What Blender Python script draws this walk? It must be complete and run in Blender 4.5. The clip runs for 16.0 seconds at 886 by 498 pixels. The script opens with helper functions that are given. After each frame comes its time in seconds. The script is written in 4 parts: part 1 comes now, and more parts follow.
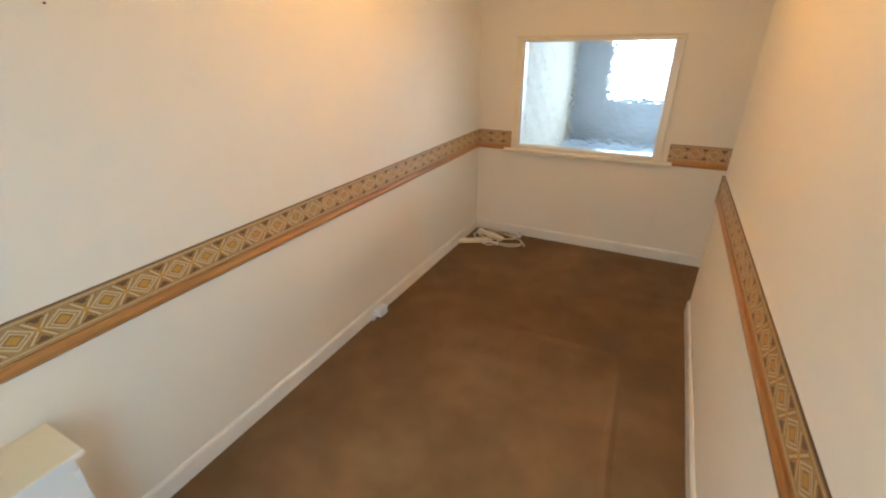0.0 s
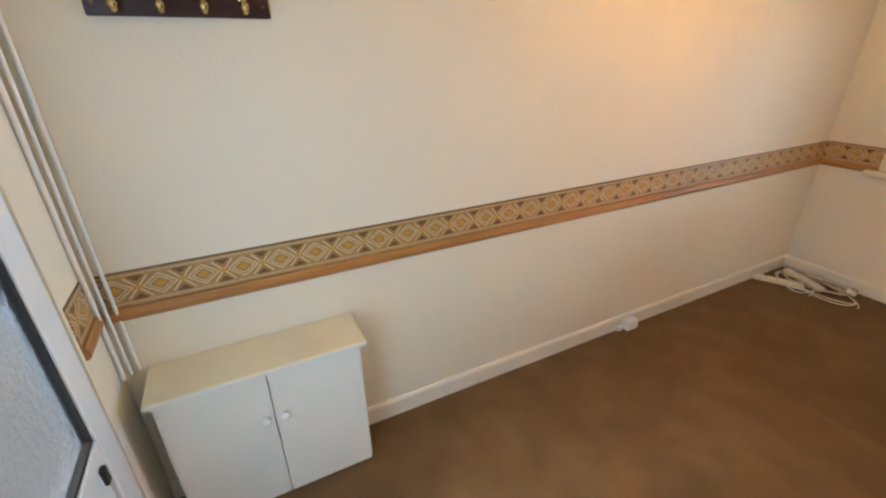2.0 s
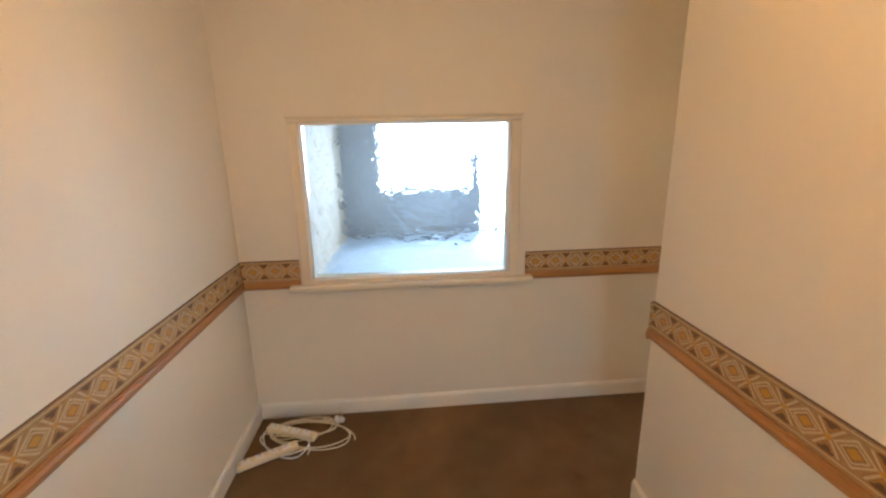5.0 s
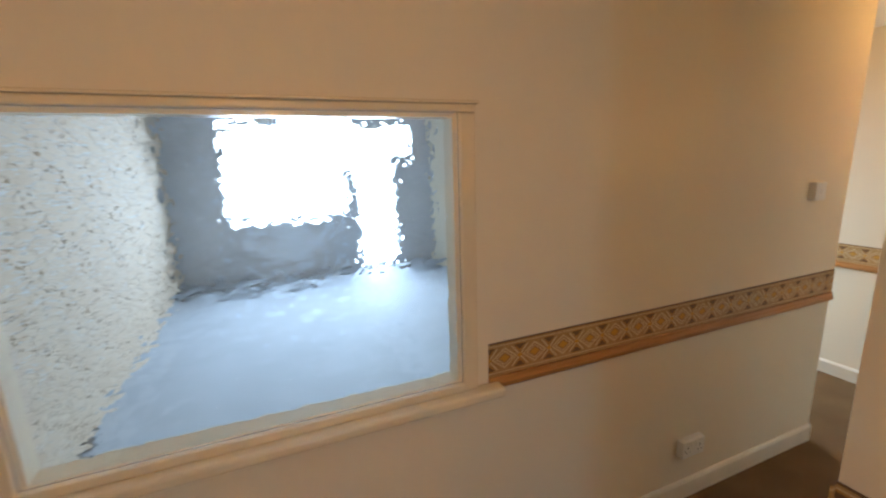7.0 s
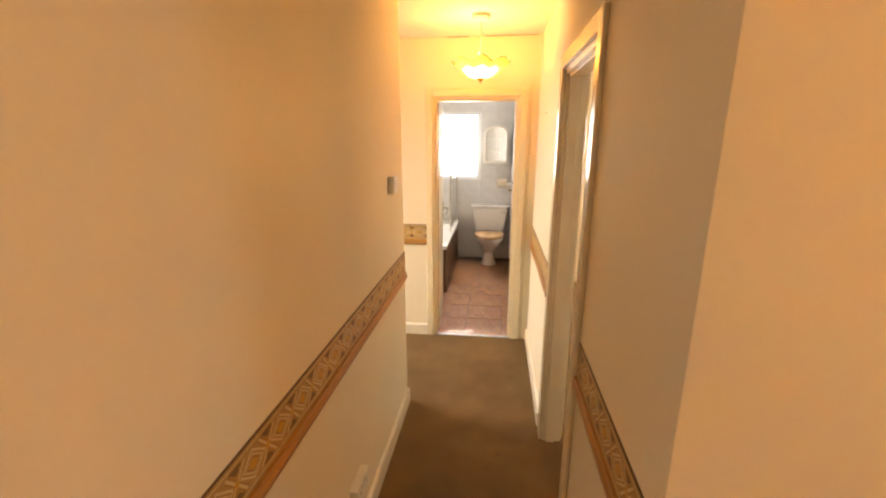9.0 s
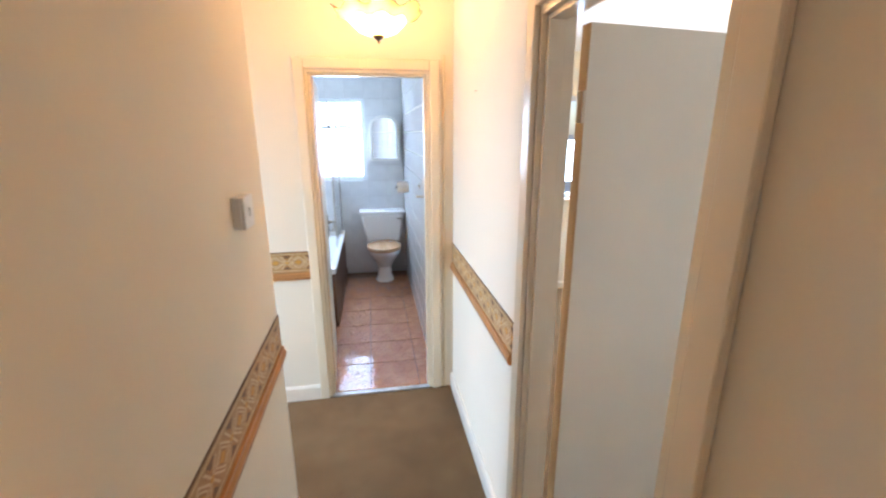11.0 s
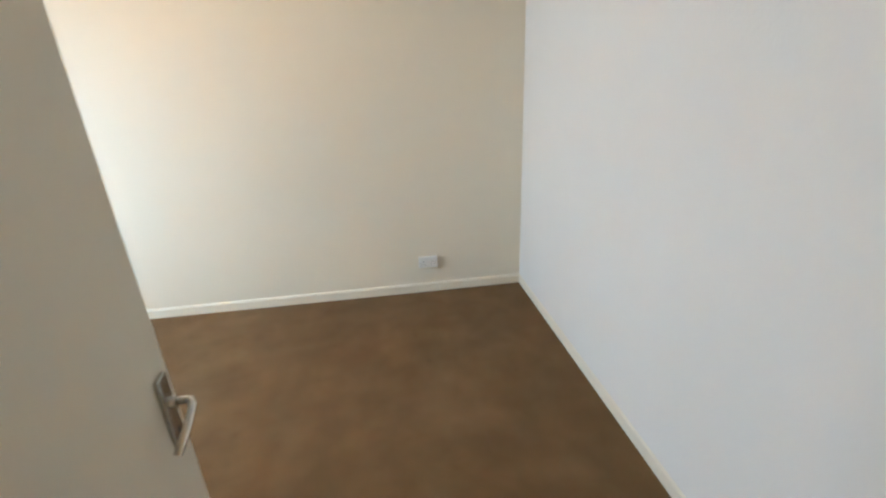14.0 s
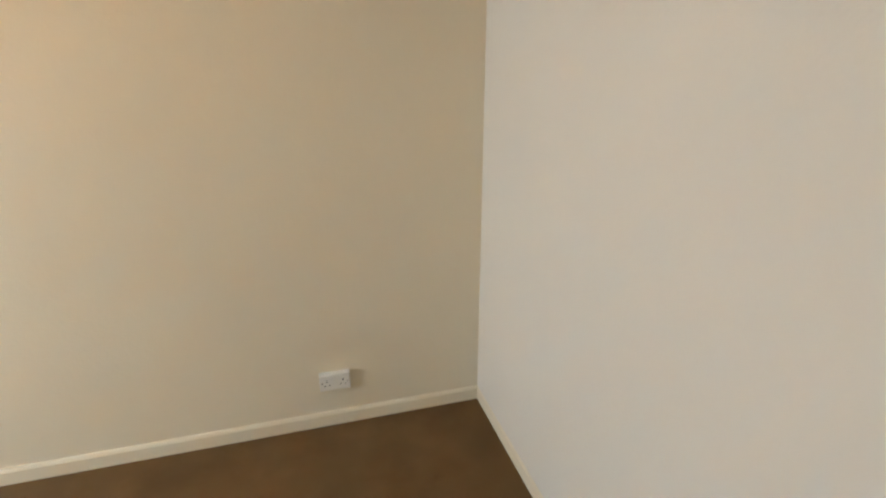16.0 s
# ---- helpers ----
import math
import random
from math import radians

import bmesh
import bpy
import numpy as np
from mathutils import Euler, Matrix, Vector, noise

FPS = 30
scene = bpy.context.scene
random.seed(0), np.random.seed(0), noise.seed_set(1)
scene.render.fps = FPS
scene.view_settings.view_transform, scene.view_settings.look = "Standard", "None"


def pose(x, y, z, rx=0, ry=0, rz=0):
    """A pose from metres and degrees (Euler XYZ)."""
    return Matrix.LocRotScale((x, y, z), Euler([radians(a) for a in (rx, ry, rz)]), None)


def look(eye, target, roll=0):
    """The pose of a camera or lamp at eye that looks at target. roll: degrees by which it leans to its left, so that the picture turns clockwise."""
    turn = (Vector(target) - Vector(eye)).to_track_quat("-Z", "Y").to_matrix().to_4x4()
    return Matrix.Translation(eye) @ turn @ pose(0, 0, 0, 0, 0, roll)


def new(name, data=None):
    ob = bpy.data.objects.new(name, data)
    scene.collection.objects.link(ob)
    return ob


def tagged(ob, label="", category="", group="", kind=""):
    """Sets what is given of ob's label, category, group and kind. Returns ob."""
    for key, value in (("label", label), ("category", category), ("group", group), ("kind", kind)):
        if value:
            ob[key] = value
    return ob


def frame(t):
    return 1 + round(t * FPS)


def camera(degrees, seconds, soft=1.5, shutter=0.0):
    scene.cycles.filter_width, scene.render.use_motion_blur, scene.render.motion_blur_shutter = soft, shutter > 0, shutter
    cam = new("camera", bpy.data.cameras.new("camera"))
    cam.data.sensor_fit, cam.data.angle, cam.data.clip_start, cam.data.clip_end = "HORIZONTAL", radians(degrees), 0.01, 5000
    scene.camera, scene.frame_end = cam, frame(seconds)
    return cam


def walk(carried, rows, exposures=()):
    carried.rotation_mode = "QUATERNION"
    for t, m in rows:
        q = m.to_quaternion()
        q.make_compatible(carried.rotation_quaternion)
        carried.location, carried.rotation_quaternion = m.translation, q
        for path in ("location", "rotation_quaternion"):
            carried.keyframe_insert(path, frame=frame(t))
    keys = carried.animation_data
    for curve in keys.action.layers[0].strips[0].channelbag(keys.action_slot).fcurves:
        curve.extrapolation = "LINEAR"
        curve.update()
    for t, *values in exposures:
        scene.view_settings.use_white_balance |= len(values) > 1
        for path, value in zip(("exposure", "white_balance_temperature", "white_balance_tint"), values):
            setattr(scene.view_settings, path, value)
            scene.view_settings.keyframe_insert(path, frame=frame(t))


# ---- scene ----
cam = camera(92.6, 16.0, soft=2.2, shutter=0.25)
PATH = [
    (0, (1.607, -3.901, 1.732), (0.780, -2.295, 0.875), -0.55),
    (0.5, (1.622, -3.894, 1.720), (0.798, -2.281, 0.874), -0.8),
    (1, (1.610, -3.92, 1.700), (0.402, -2.570, 0.858), -1.7),
    (1.5, (1.528, -3.945, 1.655), (-0.024, -3.004, 0.814), -1.2),
    (2, (1.527, -3.926, 1.643), (-0.093, -3.112, 0.798), -0.7),
    (2.5, (1.508, -3.825, 1.664), (0.228, -2.563, 0.787), -1.2),
    (3, (1.373, -3.682, 1.679), (0.8, -2.002, 0.756), -3.6),
    (3.5, (1.195, -3.590, 1.668), (0.920, -1.792, 0.838), -2.9),
    (4, (1.068, -3.307, 1.676), (0.965, -1.413, 1.042), -2.1),
    (4.2, (1.012, -3.135, 1.690), (0.985, -1.230, 1.092), -1.8),
    (6.3, (0.944, -1.576, 1.645), (1.308, 0.35, 1.249), -1.8),
    (6.5, (0.956, -1.501, 1.649), (1.378, 0.413, 1.253), -2.1),
    (7, (1.011, -1.203, 1.647), (1.765, 0.603, 1.235), -1.7),
    (7.5, (1.122, -0.888, 1.68), (2.33, 0.64, 1.226), -1.2),
    (8, (1.184, -0.673, 1.697), (2.82, 0.372, 1.213), -1.7),
    (8.5, (1.288, -0.574, 1.685), (3.16, -0.08, 1.183), -0.9),
    (8.7, (1.31, -0.559, 1.677), (3.211, -0.195, 1.172), -0.4),
    (10.8, (2.17, -0.362, 1.66), (4.093, -0.540, 1.146), -0.8),
    (11, (2.275, -0.36, 1.648), (4.177, -0.676, 1.121), -0.2),
    (11.5, (2.545, -0.418, 1.66), (4.33, -1.142, 1.122), 1.0),
    (12, (2.73, -0.475, 1.66), (4.304, -1.578, 1.107), 0.3),
    (12.5, (2.871, -0.542, 1.657), (3.938, -2.124, 1.057), -2.0),
    (13, (2.970, -0.613, 1.625), (3.333, -2.478, 0.995), 0.0),
    (13.5, (3.068, -0.739, 1.577), (3.088, -2.63, 0.923), -0.9),
    (14, (3.112, -0.957, 1.561), (2.889, -2.808, 0.839), -2.6),
    (14.5, (3.072, -1.253, 1.543), (2.552, -3.018, 0.76), -0.9),
    (15, (2.973, -1.531, 1.578), (2.393, -3.309, 0.87), -1.4),
    (15.5, (2.978, -1.866, 1.524), (2.344, -3.649, 0.877), -0.7),
    (16, (2.832, -2.168, 1.504), (2.32, -4.005, 0.901), -0.2),
]
walk(cam, [(t, look(eye, target, roll)) for t, eye, target, roll in PATH],
     [(0, 0.38, 6700, 7), (0.5, 0.26, 6600, 8), (1.0, 0.3, 6400, 9), (2.0, 0.35, 6800, 10), (2.6, 0.38, 7500, 12), (3.0, 0.38, 7300, 12), (4.2, 0.36, 6300, 10), (6.4, 0.0, 6900, 12), (7.4, -0.28, 7100, 16), (8.0, -0.2, 10500, 24), (8.5, 0.38, 12200, 25),
      (8.8, 0.4, 12200, 25), (10.8, 0.62, 6200, 15), (11.4, 0.12, 5600, 13), (12.2, -0.15, 5650, 14), (13.4, 0.0, 5900, 7), (14.5, -0.28, 6500, 7), (16.0, -0.42, 7700, 10)])

# ---- world, daylight and lamps ----
H = 2.40  # ceiling height


def lamp(name, kind, m, energy, color, **size):
    data = bpy.data.lights.new(name, kind)
    data.energy, data.color = energy, color
    if kind == "AREA":
        data.shape, data.size, data.size_y = "RECTANGLE", size["w"], size["h"]
        data.spread = radians(size.get("spread", 180))
    elif kind == "POINT":
        data.shadow_soft_size = size["r"]
    ob = new(name, data)
    ob.matrix_world = m
    return ob


world = bpy.data.worlds.new("sky")
scene.world = world
world.use_nodes = True
wn = world.node_tree
sky = wn.nodes.new("ShaderNodeTexSky")
sky.sky_type, sky.sun_disc = "NISHITA", False
sky.sun_elevation, sky.sun_rotation = radians(40), radians(200)
wn.links.new(sky.outputs[0], wn.nodes["Background"].inputs[0])
wn.nodes["Background"].inputs[1].default_value = 0.15
sun = bpy.data.lights.new("sun", "SUN")
sun.energy, sun.angle, sun.color = 1.2, radians(12), (1, 0.96, 0.9)
sun_ob = new("sun", sun)
sun_ob.matrix_world = look((-3, -30, 25), (0, 0, 0))

DAY = (0.48, 0.72, 1.0)
SKYLIGHT = (0.63, 0.80, 1.0)
WARM = (1.0, 0.575, 0.185)
# skylight standing in the openings
lamp("daylight_entrance", "AREA", look((1.25, -4.52, 1.1), (0.1, -1.6, 1.0)), 14, DAY, w=0.80, h=1.8)
lamp("daylight_bedroom", "AREA", look((6.50, -2.75, 1.5), (0, -2.4, -4.0)), 98, SKYLIGHT, w=1.7, h=1.0)
lamp("daylight_bathroom", "AREA", look((7.40, 0.0, 1.58), (0, 0, 0.8)), 36, SKYLIGHT, w=0.62, h=0.88)
lamp("daylight_back_window", "AREA", look((1.35, 5.60, 1.5), (0.5, 3.0, 0.5)), 120, DAY, w=2.1, h=1.9, spread=120)
lamp("daylight_back_door", "AREA", look((2.75, 5.60, 1.05), (1.9, 3.0, 0.3)), 110, DAY, w=1.0, h=2.3, spread=120)
lamp("daylight_side_hall", "AREA", look((4.25, 1.85, 1.2), (4.10, -0.2, 0.0)), 31, SKYLIGHT, w=0.74, h=1.6, spread=130)
# bulbs of the three pendants
lamp("bulb_corridor", "POINT", pose(4.21, -0.385, 2.135), 17, WARM, r=0.08)
lamp("bulb_bedroom", "POINT", pose(4.50, -2.58, 2.135), 42, WARM, r=0.10)
lamp("bulb_hall", "POINT", pose(0.98, -2.03, 2.135), 33, WARM, r=0.10)


# ---- materials ----
def node(nt, kind, **values):
    n = nt.nodes.new(kind)
    for key, value in values.items():
        n.inputs[key].default_value = value
    return n


def calc(nt, op, a, b=None, c=None):
    n = nt.nodes.new("ShaderNodeMath")
    n.operation = op
    for i, v in enumerate((a, b, c)):
        if v is None:
            continue
        if isinstance(v, (int, float)):
            n.inputs[i].default_value = v
        else:
            nt.links.new(v, n.inputs[i])
    return n.outputs[0]


def blend(nt, fac, a, b, mode="MIX"):
    n = nt.nodes.new("ShaderNodeMix")
    n.data_type, n.blend_type = "RGBA", mode
    for slot, v in ((0, fac), (6, a), (7, b)):
        if isinstance(v, (int, float)):
            n.inputs[slot].default_value = v
        elif isinstance(v, tuple):
            n.inputs[slot].default_value = (*v, 1)
        else:
            nt.links.new(v, n.inputs[slot])
    return n.outputs[2]


def noisy(nt, coord, scale, detail=3.0, lo=0.35, hi=0.65, stretch=None):
    src = coord
    if stretch:
        m = nt.nodes.new("ShaderNodeMapping")
        m.inputs["Scale"].default_value = stretch
        nt.links.new(coord, m.inputs[0])
        src = m.outputs[0]
    n = node(nt, "ShaderNodeTexNoise", Scale=scale, Detail=detail)
    nt.links.new(src, n.inputs["Vector"])
    r = node(nt, "ShaderNodeMapRange", **{"From Min": lo, "From Max": hi})
    nt.links.new(n.outputs[0], r.inputs[0])
    return r.outputs[0]


def surface(name, color, rough=0.6, second=None, stain=0.0, stain_scale=1.5, grain=0.0, grain_scale=300, bump=0.0,
            bump_scale=200, metal=0.0, stretch=None, coat=0.0, spec=0.5, transmission=0.0, ior=1.45, by_object=0.0, depth=0.004):
    m = bpy.data.materials.new(name)
    m.use_nodes = True
    nt = m.node_tree
    p = nt.nodes["Principled BSDF"]
    coord = nt.nodes.new("ShaderNodeTexCoord").outputs["Object"]
    col = None
    if stain or second:
        f = noisy(nt, coord, stain_scale, 4.0, stretch=stretch)
        dark = second or tuple(c * (1 - stain) for c in color)
        col = blend(nt, f, color, dark)
    if grain:
        g = noisy(nt, coord, grain_scale, 2.0, 0.3, 0.7)
        col = blend(nt, calc(nt, "MULTIPLY", g, grain), col if col else color, tuple(c * 0.45 for c in color))
    if by_object:
        info = nt.nodes.new("ShaderNodeObjectInfo").outputs["Random"]
        col = blend(nt, calc(nt, "MULTIPLY", info, by_object), col if col else color, tuple(c * 0.55 for c in color))
    if col:
        nt.links.new(col, p.inputs["Base Color"])
    else:
        p.inputs["Base Color"].default_value = (*color, 1)
    rg = calc(nt, "MULTIPLY_ADD", noisy(nt, coord, 9.0), 0.12 * rough, rough * 0.94)
    nt.links.new(rg, p.inputs["Roughness"])
    p.inputs["Metallic"].default_value = metal
    p.inputs["Coat Weight"].default_value = coat
    p.inputs["Specular IOR Level"].default_value = spec
    p.inputs["Transmission Weight"].default_value = transmission
    p.inputs["IOR"].default_value = ior
    if bump:
        b = node(nt, "ShaderNodeBump", Strength=bump, Distance=depth)
        nt.links.new(noisy(nt, coord, bump_scale, 3.0, 0.2, 0.8, stretch), b.inputs["Height"])
        nt.links.new(b.outputs[0], p.inputs["Normal"])
    return m


WALL = surface("cream_wall_paint", (0.80, 0.722, 0.585), 0.75, stain=0.05, stain_scale=0.9, bump=0.10, bump_scale=60, spec=0.1)
BEDWALL = surface("bedroom_wall_paint", (0.81, 0.74, 0.60), 0.65, stain=0.05, stain_scale=0.8, bump=0.12, bump_scale=60, spec=0.3)
WHITEWALL = surface("white_wall_paint", (0.80, 0.775, 0.725), 0.65, stain=0.04, stain_scale=0.8, bump=0.12, bump_scale=60, spec=0.3)
CEIL = surface("white_ceiling_paint", (0.82, 0.81, 0.78), 0.8, stain=0.05, bump=0.25, bump_scale=45, spec=0.2)
GLOSS = surface("cream_gloss_paint", (0.79, 0.685, 0.51), 0.22, stain=0.03, stain_scale=9)
SKIRTPAINT = surface("white_gloss_skirting_paint", (0.80, 0.74, 0.63), 0.3, stain=0.07, stain_scale=6, bump=0.12, bump_scale=25)
DOORPAINT = surface("cream_door_paint", (0.83, 0.76, 0.62), 0.38, stain=0.08, stain_scale=1.6, bump=0.1, bump_scale=20)
CABPAINT = surface("white_cabinet_paint", (0.78, 0.75, 0.68), 0.4, stain=0.05, stain_scale=4, bump=0.15, bump_scale=30)
CABTOP = surface("yellowed_cabinet_top", (0.80, 0.69, 0.47), 0.4, stain=0.08, stain_scale=5, bump=0.1, bump_scale=30)
UPVC = surface("white_upvc", (0.80, 0.84, 0.88), 0.25, stain=0.03)
GASKET = surface("black_rubber", (0.02, 0.022, 0.025), 0.6)
PLASTIC = surface("white_plastic", (0.80, 0.79, 0.75), 0.3, stain=0.03)
OLDPLASTIC = surface("yellowed_plastic", (0.76, 0.66, 0.46), 0.4, stain=0.1, stain_scale=8)
SLOT = surface("socket_slot", (0.03, 0.03, 0.03), 0.6)
CARPET = surface("brown_carpet", (0.232, 0.136, 0.060), 0.95, second=(0.182, 0.105, 0.045), stain_scale=5.5, grain=0.55, grain_scale=260, bump=0.9, bump_scale=320, spec=0.1)


def carpet_wear(m):
    """Trodden patches half a metre wide and small dark spots on the carpet's own colour."""
    nt = m.node_tree
    p = nt.nodes["Principled BSDF"]
    p.inputs["Sheen Weight"].default_value = 0.06
    base = p.inputs["Base Color"].links[0].from_socket
    coord = nt.nodes.new("ShaderNodeTexCoord").outputs["Object"]
    worn = noisy(nt, coord, 2.1, 6.0, 0.42, 0.66)
    col = blend(nt, calc(nt, "MULTIPLY", worn, 0.42), base, (0.110, 0.062, 0.026))
    pale = noisy(nt, coord, 1.3, 4.0, 0.55, 0.75)
    col = blend(nt, calc(nt, "MULTIPLY", pale, 0.35), col, (0.30, 0.19, 0.095))
    spot = noisy(nt, coord, 11.0, 2.0, 0.70, 0.76)
    col = blend(nt, calc(nt, "MULTIPLY", spot, 0.5), col, (0.085, 0.042, 0.018))
    nt.links.new(col, p.inputs["Base Color"])


carpet_wear(CARPET)
WOODRAIL = surface("orange_stained_rail", (0.46, 0.22, 0.07), 0.4, second=(0.34, 0.15, 0.045), stain_scale=30, stretch=(0.08, 1, 1), bump=0.1, bump_scale=80)
LIPPING = surface("bare_door_edge", (0.66, 0.42, 0.19), 0.5, second=(0.56, 0.34, 0.14), stain_scale=30, stretch=(1, 1, 0.08))
MAHOGANY = surface("mahogany_board", (0.055, 0.014, 0.012), 0.3, second=(0.03, 0.008, 0.008), stain_scale=30, stretch=(1, 0.1, 1))
BRASS = surface("polished_brass", (0.72, 0.52, 0.22), 0.22, metal=1.0, stain=0.15, stain_scale=40)
CHROME = surface("brushed_nickel", (0.62, 0.60, 0.56), 0.25, metal=1.0, stain=0.1, stain_scale=30)
BRONZE = surface("dark_bronze", (0.16, 0.10, 0.04), 0.35, metal=1.0)
CERAMIC = surface("white_ceramic", (0.82, 0.82, 0.82), 0.08, coat=0.5)
BATHACRYLIC = surface("white_acrylic", (0.82, 0.84, 0.86), 0.12, coat=0.3)
BATHPANEL = surface("brown_wood_panel", (0.16, 0.07, 0.03), 0.4, second=(0.10, 0.04, 0.018), stain_scale=22, stretch=(0.1, 1, 1))
SEATWOOD = surface("pine_toilet_seat", (0.58, 0.36, 0.20), 0.25, second=(0.48, 0.27, 0.13), stain_scale=16, stretch=(0.15, 1, 1), coat=0.4)
WALLTILE = surface("pale_grey_wall_tile", (0.70, 0.71, 0.72), 0.08, stain=0.08, stain_scale=6, by_object=0.08, bump=0.03, bump_scale=9)
FLOORGROUT = surface("brown_floor_grout", (0.20, 0.12, 0.08), 0.85, stain=0.3, stain_scale=12)
GROUT = surface("grey_grout", (0.66, 0.67, 0.68), 0.8, stain=0.2, stain_scale=12)
FLOORTILE = surface("glossy_terracotta_tile", (0.48, 0.22, 0.11), 0.10, second=(0.36, 0.155, 0.08), stain_scale=9, by_object=0.2, bump=0.8, bump_scale=30, coat=0.4, depth=0.016)
STRIP = surface("worn_aluminium_strip", (0.42, 0.40, 0.37), 0.5, metal=0.6, stain=0.3, stain_scale=25)
MIRROR = surface("mirror_glass", (0.9, 0.92, 0.92), 0.02, metal=1.0)
BRICK = surface("painted_brick", (0.76, 0.62, 0.48), 0.8, second=(0.66, 0.50, 0.36), stain_scale=7, by_object=0.35, bump=0.4, bump_scale=40)
# blue-grey puts the shade of the backlit window wall into its colour
BACKWALL = surface("back_wall_shade_grey", (0.60, 0.62, 0.66), 0.8, stain=0.15)
VINYL = surface("pale_vinyl_floor", (0.46, 0.50, 0.55), 0.7, stain=0.1, stain_scale=3)
PAVING = surface("outdoor_paving", (0.32, 0.31, 0.29), 0.9, stain=0.25, stain_scale=0.8, grain=0.3, grain_scale=60)


def glass(name, rough=0.0, height=0.0, scale=(1, 1, 1), size=30, tint=(1, 1, 1)):
    m = bpy.data.materials.new(name)
    m.use_nodes = True
    nt = m.node_tree
    p = nt.nodes["Principled BSDF"]
    p.inputs["Base Color"].default_value = (*tint, 1)
    p.inputs["Transmission Weight"].default_value = 1
    p.inputs["Roughness"].default_value = rough
    p.inputs["IOR"].default_value = 1.45
    if height:
        coord = nt.nodes.new("ShaderNodeTexCoord").outputs["Object"]
        b = node(nt, "ShaderNodeBump", Strength=1.0, Distance=height)
        nt.links.new(noisy(nt, coord, size, 1.5, 0.2, 0.8, scale), b.inputs["Height"])
        nt.links.new(b.outputs[0], p.inputs["Normal"])
    return m


CLEAR = glass("clear_glass")
RIPPLE = glass("rippled_obscure_glass", 0.03, 0.0027, (0.65, 1.0, 1.0), 27)
FROST = glass("frosted_glass", 0.35, 0.004, (1, 1, 1), 60)


def border_paper():
    """Printed diamonds between crosses, one every 127 mm; local x runs along the wall and z up from the strip's foot."""
    m = bpy.data.materials.new("diamond_border_paper")
    m.use_nodes = True
    nt = m.node_tree
    p = nt.nodes["Principled BSDF"]
    coord = nt.nodes.new("ShaderNodeTexCoord").outputs["Object"]
    sep = nt.nodes.new("ShaderNodeSeparateXYZ")
    nt.links.new(coord, sep.inputs[0])
    u = calc(nt, "FRACT", calc(nt, "DIVIDE", sep.outputs[0], 0.127))
    du = calc(nt, "ABSOLUTE", calc(nt, "SUBTRACT", u, 0.5))                                   # 0 at the diamond, 0.5 at the cross
    dv = calc(nt, "ABSOLUTE", calc(nt, "DIVIDE", calc(nt, "SUBTRACT", sep.outputs[2], 0.062), 0.118))  # 0 in the middle
    d = calc(nt, "ADD", calc(nt, "MULTIPLY", du, 1.0), calc(nt, "MULTIPLY", dv, 1.25))

    def band(v, lo, hi):
        return calc(nt, "MULTIPLY", calc(nt, "GREATER_THAN", v, lo), calc(nt, "LESS_THAN", v, hi))

    paper, pale, tan, ochre, dark = (0.40, 0.25, 0.10), (0.58, 0.45, 0.26), (0.30, 0.155, 0.05), (0.52, 0.27, 0.035), (0.135, 0.070, 0.028)
    cloud = noisy(nt, coord, 70, 3)
    col = blend(nt, calc(nt, "MULTIPLY", cloud, 0.5), paper, tan)
    inside = calc(nt, "LESS_THAN", dv, 0.40)
    du2 = calc(nt, "SUBTRACT", 0.5, du)
    arm = calc(nt, "ABSOLUTE", calc(nt, "SUBTRACT", calc(nt, "MULTIPLY", du2, 1.25), dv))
    knot = calc(nt, "MULTIPLY", calc(nt, "LESS_THAN", du2, 0.13), inside)
    col = blend(nt, knot, col, (0.40, 0.20, 0.05))
    col = blend(nt, calc(nt, "MULTIPLY", calc(nt, "LESS_THAN", arm, 0.10), calc(nt, "LESS_THAN", dv, 0.33)), col, tan)
    col = blend(nt, calc(nt, "MULTIPLY", calc(nt, "LESS_THAN", arm, 0.045), calc(nt, "LESS_THAN", dv, 0.33)), col, pale)
    for lo, hi, c in ((0.0, 0.42, paper), (0.345, 0.42, pale), (0.295, 0.345, tan), (0.235, 0.295, pale), (0.16, 0.235, tan)):
        col = blend(nt, calc(nt, "MULTIPLY", band(d, lo, hi), inside), col, c)
    col = blend(nt, calc(nt, "LESS_THAN", d, 0.16), col, ochre)
    col = blend(nt, calc(nt, "LESS_THAN", calc(nt, "ADD", du2, dv), 0.09), col, ochre)
    col = blend(nt, calc(nt, "MULTIPLY", band(dv, 0.30, 0.35), calc(nt, "LESS_THAN", du2, 0.17)), col, dark)
    wedge = calc(nt, "SUBTRACT", dv, calc(nt, "MULTIPLY", du2, 1.3))
    col = blend(nt, calc(nt, "MULTIPLY", calc(nt, "GREATER_THAN", wedge, 0.15), band(dv, 0.20, 0.36)), col, dark)
    col = blend(nt, band(dv, 0.41, 0.44), col, pale)
    col = blend(nt, calc(nt, "GREATER_THAN", sep.outputs[2], 0.1205), col, dark)
    nt.links.new(col, p.inputs["Base Color"])
    p.inputs["Roughness"].default_value = 0.5
    b = node(nt, "ShaderNodeBump", Strength=0.5, Distance=0.003)
    nt.links.new(d, b.inputs["Height"])
    nt.links.new(b.outputs[0], p.inputs["Normal"])
    return m


BORDER = border_paper()


